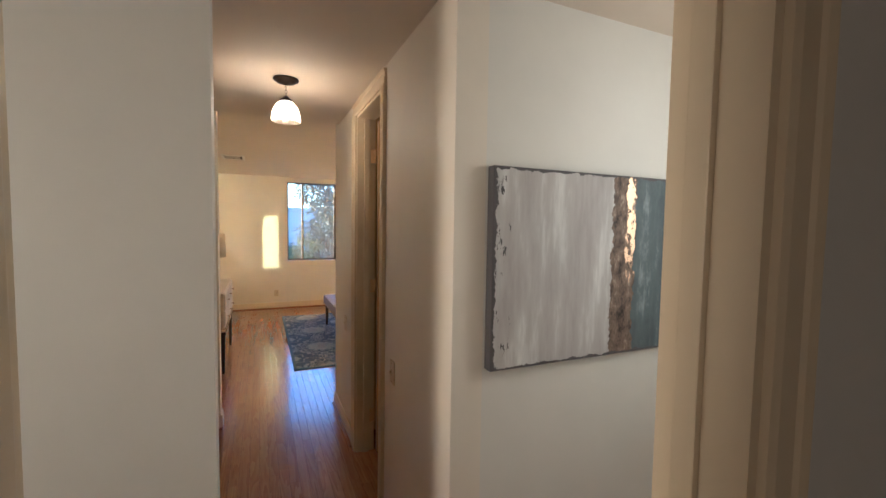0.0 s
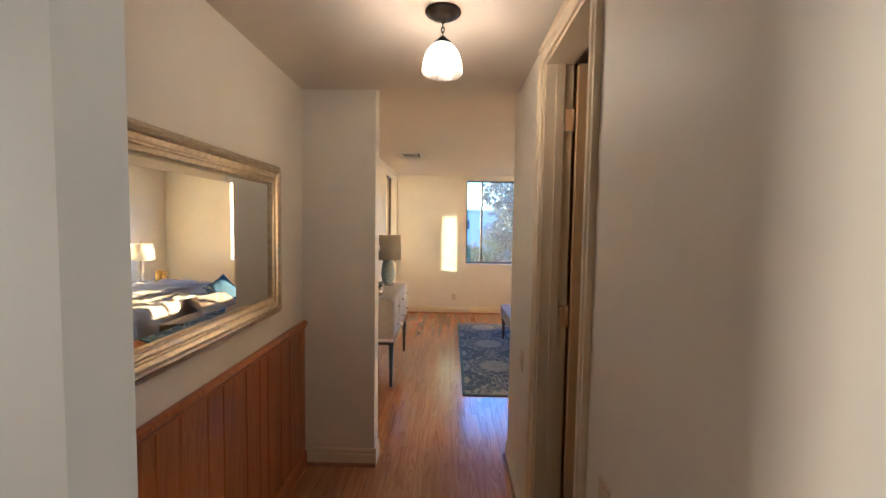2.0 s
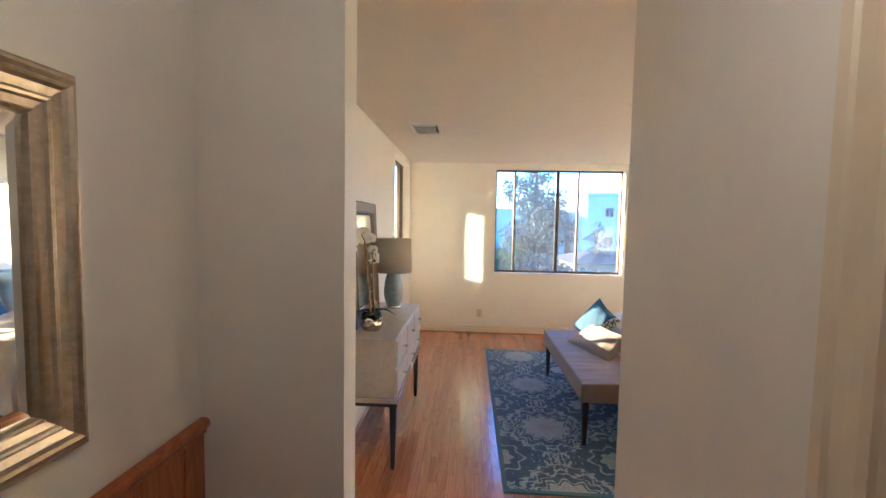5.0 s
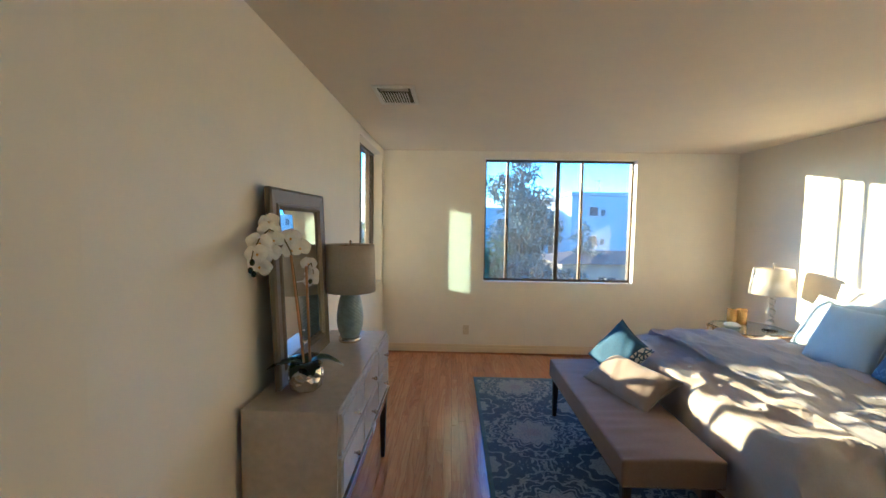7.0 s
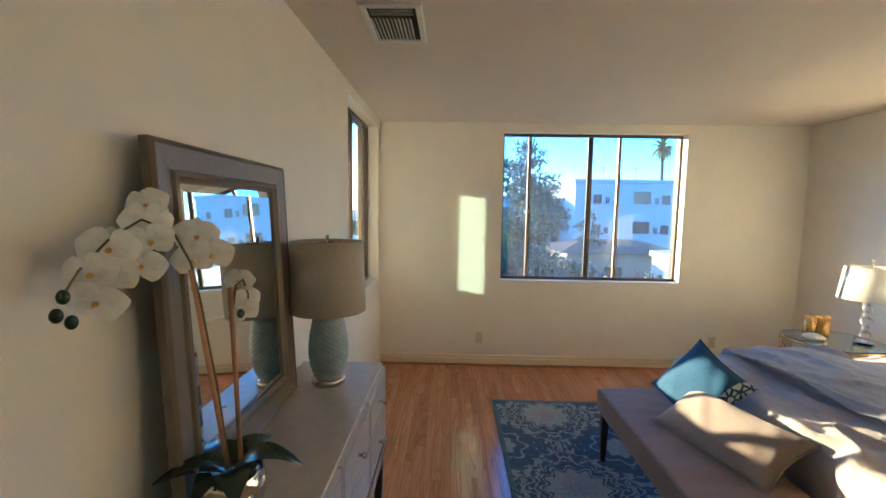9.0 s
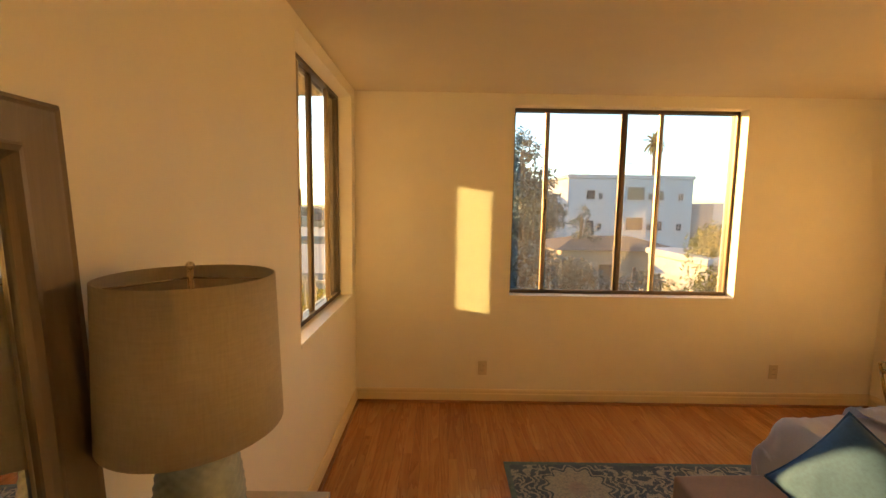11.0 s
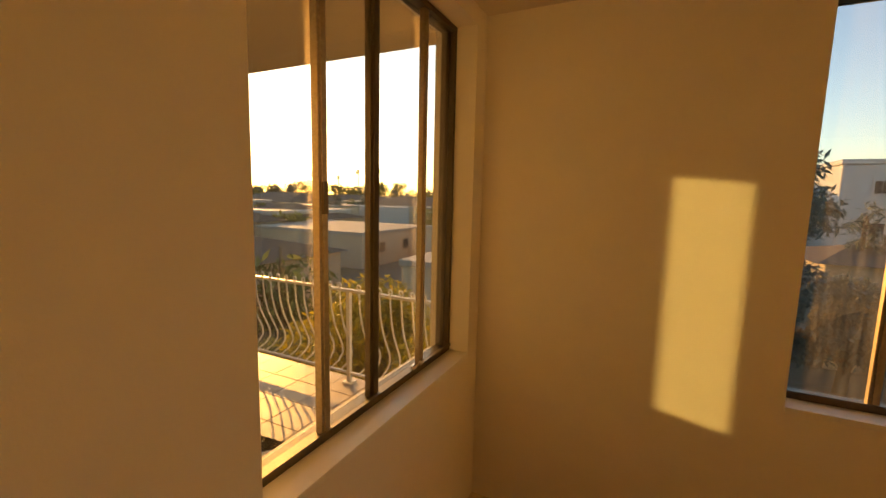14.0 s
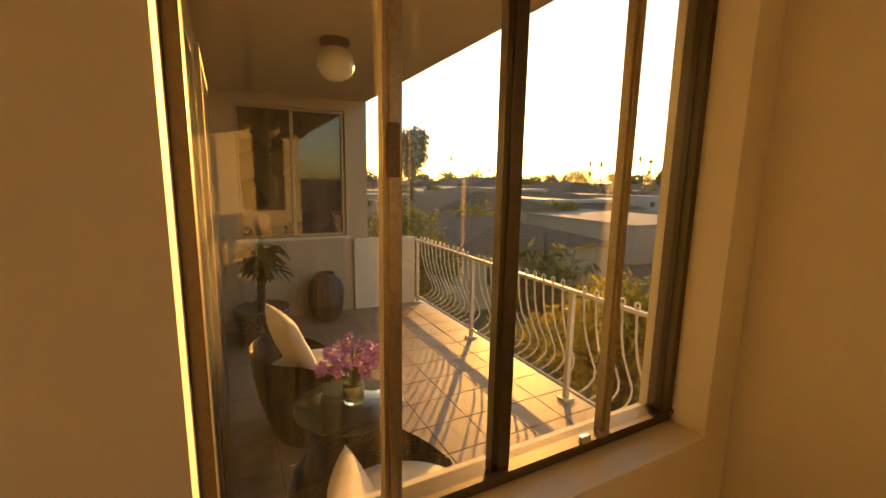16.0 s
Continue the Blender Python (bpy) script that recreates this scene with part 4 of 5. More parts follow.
def band(q, lo, hi):
    return n_.math("MULTIPLY", n_.math("GREATER_THAN", q, lo), n_.math("LESS_THAN", q, hi))


m1, m2 = medallion(u, v, 0.19, 12.0), medallion(u2, v2, 0.17, 8.0)
motif = n_.math("ADD", n_.math("LESS_THAN", m1, 0.9), n_.math("LESS_THAN", m2, 0.62))
rings = n_.math("ADD", n_.math("ADD", band(m1, 0.28, 0.42), band(m1, 0.98, 1.06)), n_.math("ADD", band(m1, 1.42, 1.52), band(m2, 0.95, 1.05)))
mir = n_.node("ShaderNodeCombineXYZ")
n_.put(u, mir.inputs[0]), n_.put(v, mir.inputs[1])
swirl = n_.math("MULTIPLY", n_.math("SUBTRACT", n_.noise(11, 3, 0.5, mir.outputs[0], 0.8), 0.5), 1.5)
ogee = n_.math("ADD", n_.math("ADD", n_.math("COSINE", n_.math("MULTIPLY", u, 2 * math.pi / PXr)), n_.math("COSINE", n_.math("MULTIPLY", v, 2 * math.pi / PYr))), swirl)
stalk = n_.math("ADD", band(ogee, -0.13, 0.02), band(ogee, 0.62, 0.72))
leaflet = n_.math("MULTIPLY", band(ogee, -0.55, 0.42), n_.math("GREATER_THAN", n_.noise(19, 2, 0.5, mir.outputs[0], 1.2), 0.57))
vine = n_.math("MINIMUM", n_.math("ADD", stalk, leaflet), 1.0)
sprig = n_.math("GREATER_THAN", n_.noise(30, 3, 0.6, mir.outputs[0]), 0.66)
wear = n_.noise(70, 5, 0.75)
pale = n_.math("MINIMUM", n_.math("ADD", n_.math("ADD", n_.math("MULTIPLY", motif, 0.62), n_.math("MULTIPLY", vine, 0.62)), n_.math("MULTIPLY", sprig, 0.45)), 0.8)
pale = n_.math("SUBTRACT", pale, n_.math("MULTIPLY", band(m1, 0.28, 0.42), 0.35))
pale = n_.math("MAXIMUM", pale, n_.math("MULTIPLY", rings, 0.6))
pale = n_.math("MULTIPLY", pale, n_.ramp(wear, [(0.34, 0.4), (0.54, 1.0)]))
base = n_.ramp(n_.noise(9, 4), [(0.3, (0.022, 0.055, 0.115)), (0.7, (0.042, 0.09, 0.155))])
col = n_.mix(pale, base, (0.52, 0.53, 0.49))
col = n_.mix(n_.math("MULTIPLY", n_.math("LESS_THAN", m1, 0.28), 0.5), col, (0.25, 0.22, 0.24))
edge_ = n_.math("GREATER_THAN", n_.math("MAXIMUM", n_.math("SUBTRACT", n_.math("ABSOLUTE", x_), 1.155), n_.math("SUBTRACT", n_.math("ABSOLUTE", y_), 1.35)), 0.0)
col = n_.mix(n_.math("MULTIPLY", edge_, 0.9), col, (0.06, 0.13, 0.17))
RUG = n_.surface(col, 0.95, 0, n_.bump(n_.math("ADD", n_.noise(500, 2), n_.math("MULTIPLY", pale, 0.5)), 0.5, 0.004), Sheen_Weight=0.15)
rug = thing("area_rug", pose(1.505, 5.995, 0), "navy and pale grey floral wool rug under the bench", "rug")
part("carpet", box(bmesh.new(), -1.185, -1.38, 0.0, 1.185, 1.38, 0.011, 0.004), RUG, rug)

# ---- bench ----
TAUPE = fabric("taupe_velvet", (0.19, 0.125, 0.08), 1500, 0.16, 0.7, 0.12, 0.12)
be = thing("upholstered_bench", pose(1.135, 5.85, 0), "taupe velvet bench with nailhead trim and dark tapered legs", "bench")
bm = box(bmesh.new(), -0.245, -0.725, 0.34, 0.245, 0.725, 0.475, 0.018, 4)
bmesh.ops.subdivide_edges(bm, edges=[e for e in bm.edges if e.calc_length() > 0.3], cuts=60, use_grid_fill=True)
for v_ in bm.verts:
    if v_.co.z > 0.46:
        q = v_.co
        v_.co.z += 0.010 * math.cos(q.x / 0.245 * 1.4) + 0.012 * noise.noise(Vector((q.x * 4, q.y * 18, 0))) * (0.5 + 0.5 * noise.noise(Vector((q.x * 3, q.y * 2, 4))))
part("seat", bm, TAUPE, be, "creased taupe velvet seat", True)
bm = bmesh.new()
studs = bmesh.new()
for i in range(92):
    ball(0.0042, (-0.2465, -0.71 + i * 0.0156, 0.352), (0.5, 1, 1), 6, 4, studs)
for i in range(31):
    ball(0.0042, (-0.235 + i * 0.0156, -0.7265, 0.352), (1, 0.5, 1), 6, 4, studs)
bm.free()
tagged(part("nailheads", studs, NICKEL, be, "row of small nickel nailheads"), kind="stuff")
for x, y in ((-0.20, -0.66), (-0.20, 0.73 - 0.03), (0.20, -0.66), (0.20, 0.70)):
    bm = bmesh.new()
    bmesh.ops.create_cube(bm, size=1)
    for w_ in bm.verts:
        s = 0.048 if w_.co.z > 0 else 0.028
        w_.co = Vector((x + w_.co.x * s, y + w_.co.y * s, 0.011 if w_.co.z < 0 else 0.345))
    bmesh.ops.bevel(bm, geom=bm.edges[:], offset=0.004, segments=2, affect="EDGES")
    part("leg", bm, DARKWOOD, be, "tapered dark wooden leg")

# ---- bed ----
LINEN = fabric("warm_grey_duvet_cotton", (0.66, 0.60, 0.56), 1400, 0.07, 0.8, 0.25, 0.12)
QUILT = fabric("blue_grey_coverlet", (0.52, 0.51, 0.56), 1400, 0.08, 0.8, 0.25, 0.12)
SHEET = fabric("white_bed_sheet", (0.72, 0.71, 0.70), 1400, 0.05, 0.8, 0.2, 0.1)
SKYBLUE = fabric("pale_blue_pillow_cotton", (0.42, 0.52, 0.62), 1200, 0.07)
n_ = Nodes("navy_damask_cotton")
NAVY = n_.surface(n_.mix(n_.ramp(n_.noise(16, 4, 0.6, None, 1.5), [(0.54, 0.0), (0.57, 0.6)]), (0.06, 0.105, 0.19), (0.18, 0.24, 0.33)), 0.85, 0, n_.bump(n_.noise(400), 0.2, 0.002))
n_ = Nodes("teal_blue_cotton_with_white_border")
tx, ty, tz = n_.split()
lace = n_.math("MULTIPLY", n_.math("GREATER_THAN", tx, 0.135), n_.math("GREATER_THAN", n_.voronoi(26, None, "DISTANCE_TO_EDGE"), 0.12))
TEAL = n_.surface(n_.mix(n_.math("MULTIPLY", lace, n_.math("LESS_THAN", tx, 0.195)), n_.ramp(n_.noise(80), [(0.3, (0.016, 0.062, 0.16)), (0.7, (0.024, 0.085, 0.205))]), (0.66, 0.66, 0.62)), 0.85, 0, n_.bump(n_.noise(400), 0.2, 0.002))
GREIGE = fabric("greige_linen", (0.25, 0.195, 0.165), 1000, 0.08)

BDX0, BDX1, BDY0, BDY1 = 1.46, 3.34, 4.83, 6.80
bed = thing("bed", pose(0, 0, 0), "king bed with rumpled warm grey duvet and a folded blue-grey coverlet", "bed")
part("base", box(bmesh.new(), BDX0 + 0.06, BDY0 + 0.06, 0.011, BDX1, BDY1 - 0.06, 0.30, 0.02), TAUPE, bed)
part("mattress", box(bmesh.new(), BDX0 + 0.02, BDY0 + 0.03, 0.302, BDX1, BDY1 - 0.03, 0.575, 0.05, 4), SHEET, bed, "white sheeted mattress")
part("headboard", box(bmesh.new(), BDX1 + 0.002, BDY0, 0.011, BDX1 + 0.055, BDY1, 0.88, 0.02, 3), TAUPE, bed)


def drape(name, x0, x1, y0, y1, top, drop, material, label, seed, puff=0.04, fx=True, thick=0.05, foot=True):
    """A cloth lying over the bed: soft puffs and creases on top, folds where it hangs."""
    bm = bmesh.new()
    NX, NY = 110, 120
    g = {}
    for i in range(NX + 1):
        for j in range(NY + 1):
            s, t = i / NX, j / NY
            # distance run past each edge, hung down
            x, y = x0 + (x1 - x0) * s, y0 + (y1 - y0) * t
            over = 0.0
            px, py = x, y
            if foot and x < BDX0 + 0.06:
                over = max(over, BDX0 + 0.06 - x)
                px = BDX0 + 0.06 - 0.085 * (1 - math.exp(-over / 0.06))
            side = 0
            if y < BDY0 + 0.05:
                d = BDY0 + 0.05 - y
                side, py = -1, BDY0 + 0.05 - 0.085 * (1 - math.exp(-d / 0.06))
                over = math.hypot(over, d)
            elif y > BDY1 - 0.05:
                d = y - (BDY1 - 0.05)
                side, py = 1, BDY1 - 0.05 + 0.085 * (1 - math.exp(-d / 0.06))
                over = math.hypot(over, d)
            q = Vector((x * 1.7 + seed, y * 1.7, seed))
            big = noise.noise(q) * puff
            crease = (1 - abs(noise.noise(Vector((x * 5.2 + y * 2.4, y * 2.6 - x * 1.1, seed * 2))))) ** 5 * puff * 0.55
            small = noise.noise(Vector((x * 11, y * 9, seed))) * puff * 0.20 + noise.noise(Vector((x * 16 + y * 9, y * 7 - x * 20, seed + 3))) * puff * 0.17
            z = top + big + crease + small - max(0, over - 0.03) - 0.02 * min(1, over / 0.05)
            if over > 0.04:
                wav = 0.030 * min(1, over / 0.3) * math.sin((x if side else y) * 21 + 3 * noise.noise(Vector((x * 2, y * 2, 9))))
                if side:
                    py += wav + side * 0.02 * noise.noise(Vector((x * 6, z * 5, seed)))
                else:
                    px += wav * 0.6
            g[i, j] = bm.verts.new((px, py, max(z, drop)))
    for i in range(NX):
        for j in range(NY):
            bm.faces.new((g[i, j], g[i + 1, j], g[i + 1, j + 1], g[i, j + 1])).smooth = True
    ret = bmesh.ops.solidify(bm, geom=bm.faces[:], thickness=-thick * 0.4)
    bmesh.ops.recalc_face_normals(bm, faces=bm.faces)
    return part(name, bm, material, bed, label, True)


drape("duvet", BDX0 - 0.36, 2.80, BDY0 - 0.42, BDY1 + 0.40, 0.645, 0.10, LINEN, "rumpled warm grey cotton duvet", 3.1, 0.055)
drape("coverlet", 1.78, 2.42, BDY0 - 0.38, BDY1 + 0.36, 0.692, 0.14, QUILT, "folded blue-grey coverlet across the bed", 7.7, 0.045, True, 0.05, False)
for k in range(5):
    part("duvet_button", ball(0.011, (1.60, 5.25 + 0.30 * k, 0.685), (1, 1, 0.5), 10, 6), SHEET, bed)


def loose_cushion(name, m, w, h, d, mat, label, seed):
    t = thing(name, m, label, "pillow")
    part("cover", cushion(w, h, d, 26, seed), mat, t)
    pts = []
    for k in range(4):
        (ax, ay), (bx, by) = (((-1, -1), (1, -1)), ((1, -1), (1, 1)), ((1, 1), (-1, 1)), ((-1, 1), (-1, -1)))[k]
        for i in range(8):
            s = i / 8
            uu, vv = ax + (bx - ax) * s, ay + (by - ay) * s
            pts.append((uu * w / 2 * (1 - 0.10 * (1 - vv * vv) * uu * uu), vv * h / 2 * (1 - 0.10 * (1 - uu * uu) * vv * vv), 0))
    pts.append(pts[0])
    part("piping", tube(pts, 0.005, 6), mat, t)
    return t


loose_cushion("throw_pillow", pose(1.31, 6.24, 0.645, 60, 0, -62) @ pose(0, 0, 0, 0, 0, -26), 0.37, 0.37, 0.15, TEAL, "teal blue throw pillow with a white lace border", 1)
loose_cushion("lumbar_pillow", pose(1.25, 5.93, 0.557, 30, 0, -72), 0.60, 0.31, 0.13, GREIGE, "greige linen lumbar pillow slumped on the bench", 5)
loose_cushion("bed_pillow", pose(2.98, 6.36, 0.83, 62, 0, -90), 0.60, 0.46, 0.16, SKYBLUE, "pale blue cotton pillow propped on the bed", 2)
loose_cushion("bed_pillow", pose(3.12, 5.75, 0.88, 68, 0, -90), 0.60, 0.46, 0.16, SHEET, "white cotton pillow against the headboard", 8)
loose_cushion("bed_pillow", pose(3.14, 6.30, 0.90, 70, 0, -90), 0.64, 0.48, 0.16, SHEET, "white cotton pillow against the headboard", 9)
loose_cushion("bed_pillow", pose(2.98, 5.30, 0.83, 62, 0, -90), 0.60, 0.46, 0.16, SKYBLUE, "pale blue cotton pillow propped on the bed", 6)
loose_cushion("throw_pillow", pose(2.80, 6.08, 0.82, 60, 0, -84), 0.48, 0.48, 0.15, SKYBLUE, "pale blue square throw pillow leaning on the pillows", 3)
loose_cushion("throw_pillow", pose(2.78, 5.58, 0.82, 60, 0, -95), 0.48, 0.48, 0.15, NAVY, "navy damask throw pillow leaning on the pillows", 4)

# ---- nightstand ----
nt = thing("nightstand", pose(3.02, 7.32, 0), "octagonal brass side table with a glass top", "side table")
A, Bq, C = 0.31, 0.30, 0.13
octo = [(-A, -Bq + C), (-A + C, -Bq), (A - C, -Bq), (A, -Bq + C), (A, Bq - C), (A - C, Bq), (-A + C, Bq), (-A, Bq - C)]
part("glass_top", prism([(x * 0.985, y * 0.985) for x, y in octo], 0.583, 0.591), TABLEGLASS, nt, "clear glass top")
bm = bmesh.new()
for (ax, ay), (bx, by) in zip(octo, octo[1:] + octo[:1]):
    tube([(ax, ay, 0.574), (bx, by, 0.574)], 0.009, 6, bm)
part("top_frame", bm, BRASS, nt)
for x, y in octo:
    part("leg", tube([(x, y, 0.574), (x * 0.93, y * 0.93, 0.46), (x * 0.80, y * 0.80, 0.28), (x * 0.85, y * 0.85, 0.10), (x * 0.95, y * 0.95, 0.006)], 0.009, 8), BRASS, nt)
bm = bmesh.new()
for (ax, ay), (bx, by) in zip(octo, octo[1:] + octo[:1]):
    tube([(ax * 0.80, ay * 0.80, 0.28), (bx * 0.80, by * 0.80, 0.28)], 0.006, 6, bm)
part("stretcher", bm, BRASS, nt)
SATIN = plain("silver_satin_shade", (0.66, 0.62, 0.56), 0.38, 0.25, 200, 0.05, 0.05)
cl = thing("crystal_lamp", pose(3.12, 7.20, 0.591), "stacked crystal ball lamp with a silver satin drum shade", "lamp")
part("foot", lathe([(0, 0), (0.062, 0), (0.062, 0.012), (0.04, 0.018), (0, 0.02)], 8), CRYSTAL, cl)
z = 0.02
for r in (0.020, 0.034, 0.022, 0.038, 0.022, 0.032, 0.018):
    part("crystal_ball", ball(r, (0, 0, z + r * 0.9), (1, 1, 0.9), 14, 9), CRYSTAL, cl)
    z += r * 1.75
part("rod", tube([(0, 0, z - 0.01), (0, 0, 0.63)], 0.005, 8), NICKEL, cl)
part("shade", drum_shade(0.185, 0.155, 0.355, 0.60), SATIN, cl, "silver satin drum shade", True)
bm = tube([(0, 0, 0.60), (0, 0, 0.64)], 0.004, 8)
ball(0.013, (0, 0, 0.648), bm=bm)
part("finial", bm, CRYSTAL, cl)
GOLDGLASS = Nodes("gold_flecked_glass")
GOLDGLASS = GOLDGLASS.surface(GOLDGLASS.ramp(GOLDGLASS.noise(90, 3), [(0.4, (0.35, 0.20, 0.03)), (0.6, (0.85, 0.55, 0.12))]), 0.22, 0.6, GOLDGLASS.bump(GOLDGLASS.voronoi(60), 0.6, 0.004))
for x, y, r, h in ((2.96, 7.50, 0.044, 0.145), (3.04, 7.47, 0.048, 0.155)):
    t = thing("candle_holder", pose(x, y, 0.591), "gold flecked glass candle holder", "candle holder", "candle holders on the nightstand")
    part("glass", lathe([(0, 0), (r * 0.9, 0), (r, 0.01), (r, h), (r - 0.004, h), (r - 0.005, 0.012), (0, 0.01)], 28), GOLDGLASS, t, "", True)
SHELLM = plain("white_shell", (0.75, 0.73, 0.68), 0.4)
t = thing("seashell", pose(2.86, 7.34, 0.591, 0, 0, 30), "white ribbed seashell on the glass table", "ornament")
part("shell", lathe([(0, 0), (0.05, 0.004), (0.075, 0.016), (0.06, 0.032), (0.03, 0.045), (0, 0.05)], 40, None, (0, 0, 0), 12, 0.06), SHELLM, t, "", True)


# ---- balcony ----
BZ = -0.05
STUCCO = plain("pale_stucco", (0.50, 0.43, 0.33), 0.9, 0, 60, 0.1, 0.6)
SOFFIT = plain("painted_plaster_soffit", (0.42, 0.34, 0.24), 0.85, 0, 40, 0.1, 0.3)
GROUT = plain("dark_tile_grout", (0.10, 0.075, 0.055), 0.9)
n_ = Nodes("terracotta_balcony_tile")
rnd_ = n_.random()
TILE = n_.surface(n_.mix(1.0, n_.ramp(n_.noise(14, 5, 0.65), [(0.3, (0.30, 0.20, 0.14)), (0.7, (0.42, 0.30, 0.21))]), n_.ramp(rnd_, [(0, (0.84, 0.84, 0.84)), (1, (1.08, 1.06, 1.04))]), "MULTIPLY"), 0.5, 0, n_.bump(n_.noise(50), 0.2, 0.004))
n_ = Nodes("dark_woven_wicker")
wv = n_.math("MULTIPLY", n_.wave(22, 0.3, None, "Z"), n_.wave(17, 0.3, n_.coords((1, 1, 1), (0, 0, 0.785)), "X"))
WICKER = n_.surface(n_.ramp(wv, [(0.1, (0.004, 0.003, 0.002)), (0.6, (0.022, 0.014, 0.010))]), 0.4, 0, n_.bump(wv, 0.9, 0.01))
CREAM = fabric("cream_outdoor_cushion", (0.62, 0.52, 0.40), 1000, 0.07)

balc = structure("balcony_floor", cube(-5.35, 6.60, BZ - 0.25, -0.951, 9.25, BZ - 0.006), GROUT, "balcony floor of square terracotta tiles with dark grout", "balcony floor")
structure("wall_balcony_south", cube(-5.35, 6.60, BZ - 0.01, -0.951, 6.85, 2.70), STUCCO, "pale stucco balcony wall with a sliding glass door", "wall")
wall("wall_wing", STUCCO, "pale stucco wing wall with a two-light window", "y", -5.15, -0.20, 6.85, 8.50, BZ - 0.01, 2.70, [(7.08, 8.24, 0.885, 2.33)])
structure("wall_wing_room", cube(-7.6, 6.6, -0.1, -7.4, 8.5, 2.7), STUCCO, "dim back wall of the room behind the wing window", "wall")
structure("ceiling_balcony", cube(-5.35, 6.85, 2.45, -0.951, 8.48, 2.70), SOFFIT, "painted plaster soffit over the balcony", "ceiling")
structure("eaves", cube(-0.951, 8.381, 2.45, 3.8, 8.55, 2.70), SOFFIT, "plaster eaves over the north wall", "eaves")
structure("roof", cube(-7.6, 3.3, 2.705, 3.8, 8.55, 2.80), STUCCO, "flat roof over the rooms and balcony", "roof")
structure("parapet_panel", cube(-5.145, 8.32, BZ, -5.105, 9.12, 0.84, bevel=0.006), WHITE_METAL, "white panel closing the balcony's end", "parapet")
structure("house_wall", cube(-7.6, 6.6, -6.0, 3.55, 8.36, -0.31), STUCCO, "pale stucco lower storeys of the house", "wall")

# opaque pane; the unlit room's darkness is put into its near-black colour
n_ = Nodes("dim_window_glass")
DARKROOM_GLASS = n_.surface(n_.ramp(n_.noise(3), [(0.4, (0.02, 0.016, 0.012)), (0.6, (0.05, 0.04, 0.03))]), 0.03, 0, None, Specular_IOR_Level=0.9)
wd = tagged(new("window_wing"), "two-light aluminium window of the dim wing room", "window", kind="structure")
for y in (7.08, 7.64, 8.205):
    part("stile", box(bmesh.new(), -5.26, y, 0.885, -5.20, y + 0.035, 2.33, 0.003), ALU_LIGHT, wd)
for z in (0.885, 2.30):
    part("rail", box(bmesh.new(), -5.255, 7.08, z, -5.205, 8.24, z + 0.03, 0.003), ALU_LIGHT, wd)
part("window_sill", box(bmesh.new(), -5.20, 7.04, 0.855, -5.12, 8.28, 0.884, 0.004), SILL, wd)
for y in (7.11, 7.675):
    part("pane", box(bmesh.new(), -5.235, y, 0.91, -5.231, y + 0.53, 2.30), DARKROOM_GLASS, wd)

sd = tagged(new("door_2"), "aluminium sliding glass door onto the balcony", "sliding door", kind="structure")
for x0, x1, y in ((-4.4, -3.35, 6.875), (-3.38, -2.32, 6.905), (-2.35, -1.25, 6.875)):
    leafp = part("door_panel", picture_frame(x1 - x0, 2.15, [(0, 0), (0, 0.022), (0.05, 0.022), (0.05, 0)]), ALU_LIGHT, sd)
    leafp.matrix_basis = pose((x0 + x1) / 2, y - 0.022, 1.04, 0, 0, 180)
    g_ = part("pane", box(bmesh.new(), x0 + 0.05, y - 0.012, 0.015, x1 - 0.05, y - 0.006, 2.065), TABLEGLASS, sd)
bm = box(bmesh.new(), -3.33, 6.93, 0.90, -3.30, 6.955, 1.15, 0.006)
part("handle", bm, ALU, sd)

# railing
rail = thing("balcony_railing", pose(0, 9.15, 0), "white wrought-iron balcony railing with bellied balusters", "railing")
part("top_rail", box(bmesh.new(), -5.12, -0.02, 0.775, -0.45, 0.02, 0.80, 0.004), WHITE_METAL, rail)
part("bottom_rail", box(bmesh.new(), -5.12, -0.012, 0.03, -0.45, 0.012, 0.05, 0.003), WHITE_METAL, rail)
for i in range(4):
    x = -5.08 + 1.38 * i
    bm = box(bmesh.new(), x - 0.018, -0.018, BZ, x + 0.018, 0.018, 0.79, 0.003)
    box(bm, x - 0.045, -0.045, BZ, x + 0.045, 0.045, BZ + 0.012, 0.003)
    part("post", bm, WHITE_METAL, rail)
pts = [(0, 0.0, 0.775), (0, 0.015, 0.60), (0, 0.055, 0.44), (0, 0.12, 0.30), (0, 0.165, 0.20), (0, 0.165, 0.13), (0, 0.11, 0.075), (0, 0.0, 0.042)]
first = knob1 = None
for i in range(44):
    x = -5.08 + 0.1062 * i
    if i % 13 == 0:
        continue
    if first is None:
        first = part("baluster", tube(pts, 0.008, 6), WHITE_METAL, rail)
        first.matrix_basis = pose(x, 0, 0)
        knob1 = part("scroll", tube([(0, 0, 0.80), (0.018, 0, 0.815), (0.014, 0, 0.838), (0, 0, 0.845), (-0.014, 0, 0.838), (-0.018, 0, 0.815), (0, 0, 0.80)], 0.007, 6), WHITE_METAL, rail)
        knob1.matrix_basis = pose(x, 0, 0)
    else:
        again(first, pose(x, 0, 0)), again(knob1, pose(x, 0, 0))

gl = thing("globe_light", pose(-3.08, 7.66, 2.45), "round white glass globe ceiling light on the balcony", "ceiling light")
part("canopy", lathe([(0, 0), (0.10, 0), (0.10, -0.025), (0.07, -0.05), (0, -0.05)], 28), BRONZE, gl)
part("globe", ball(0.125, (0, 0, -0.145), (1, 1, 0.92), 28, 18), plain("opal_glass", (0.66, 0.60, 0.50), 0.25, 0, 30, 0.05, 0.02), gl)


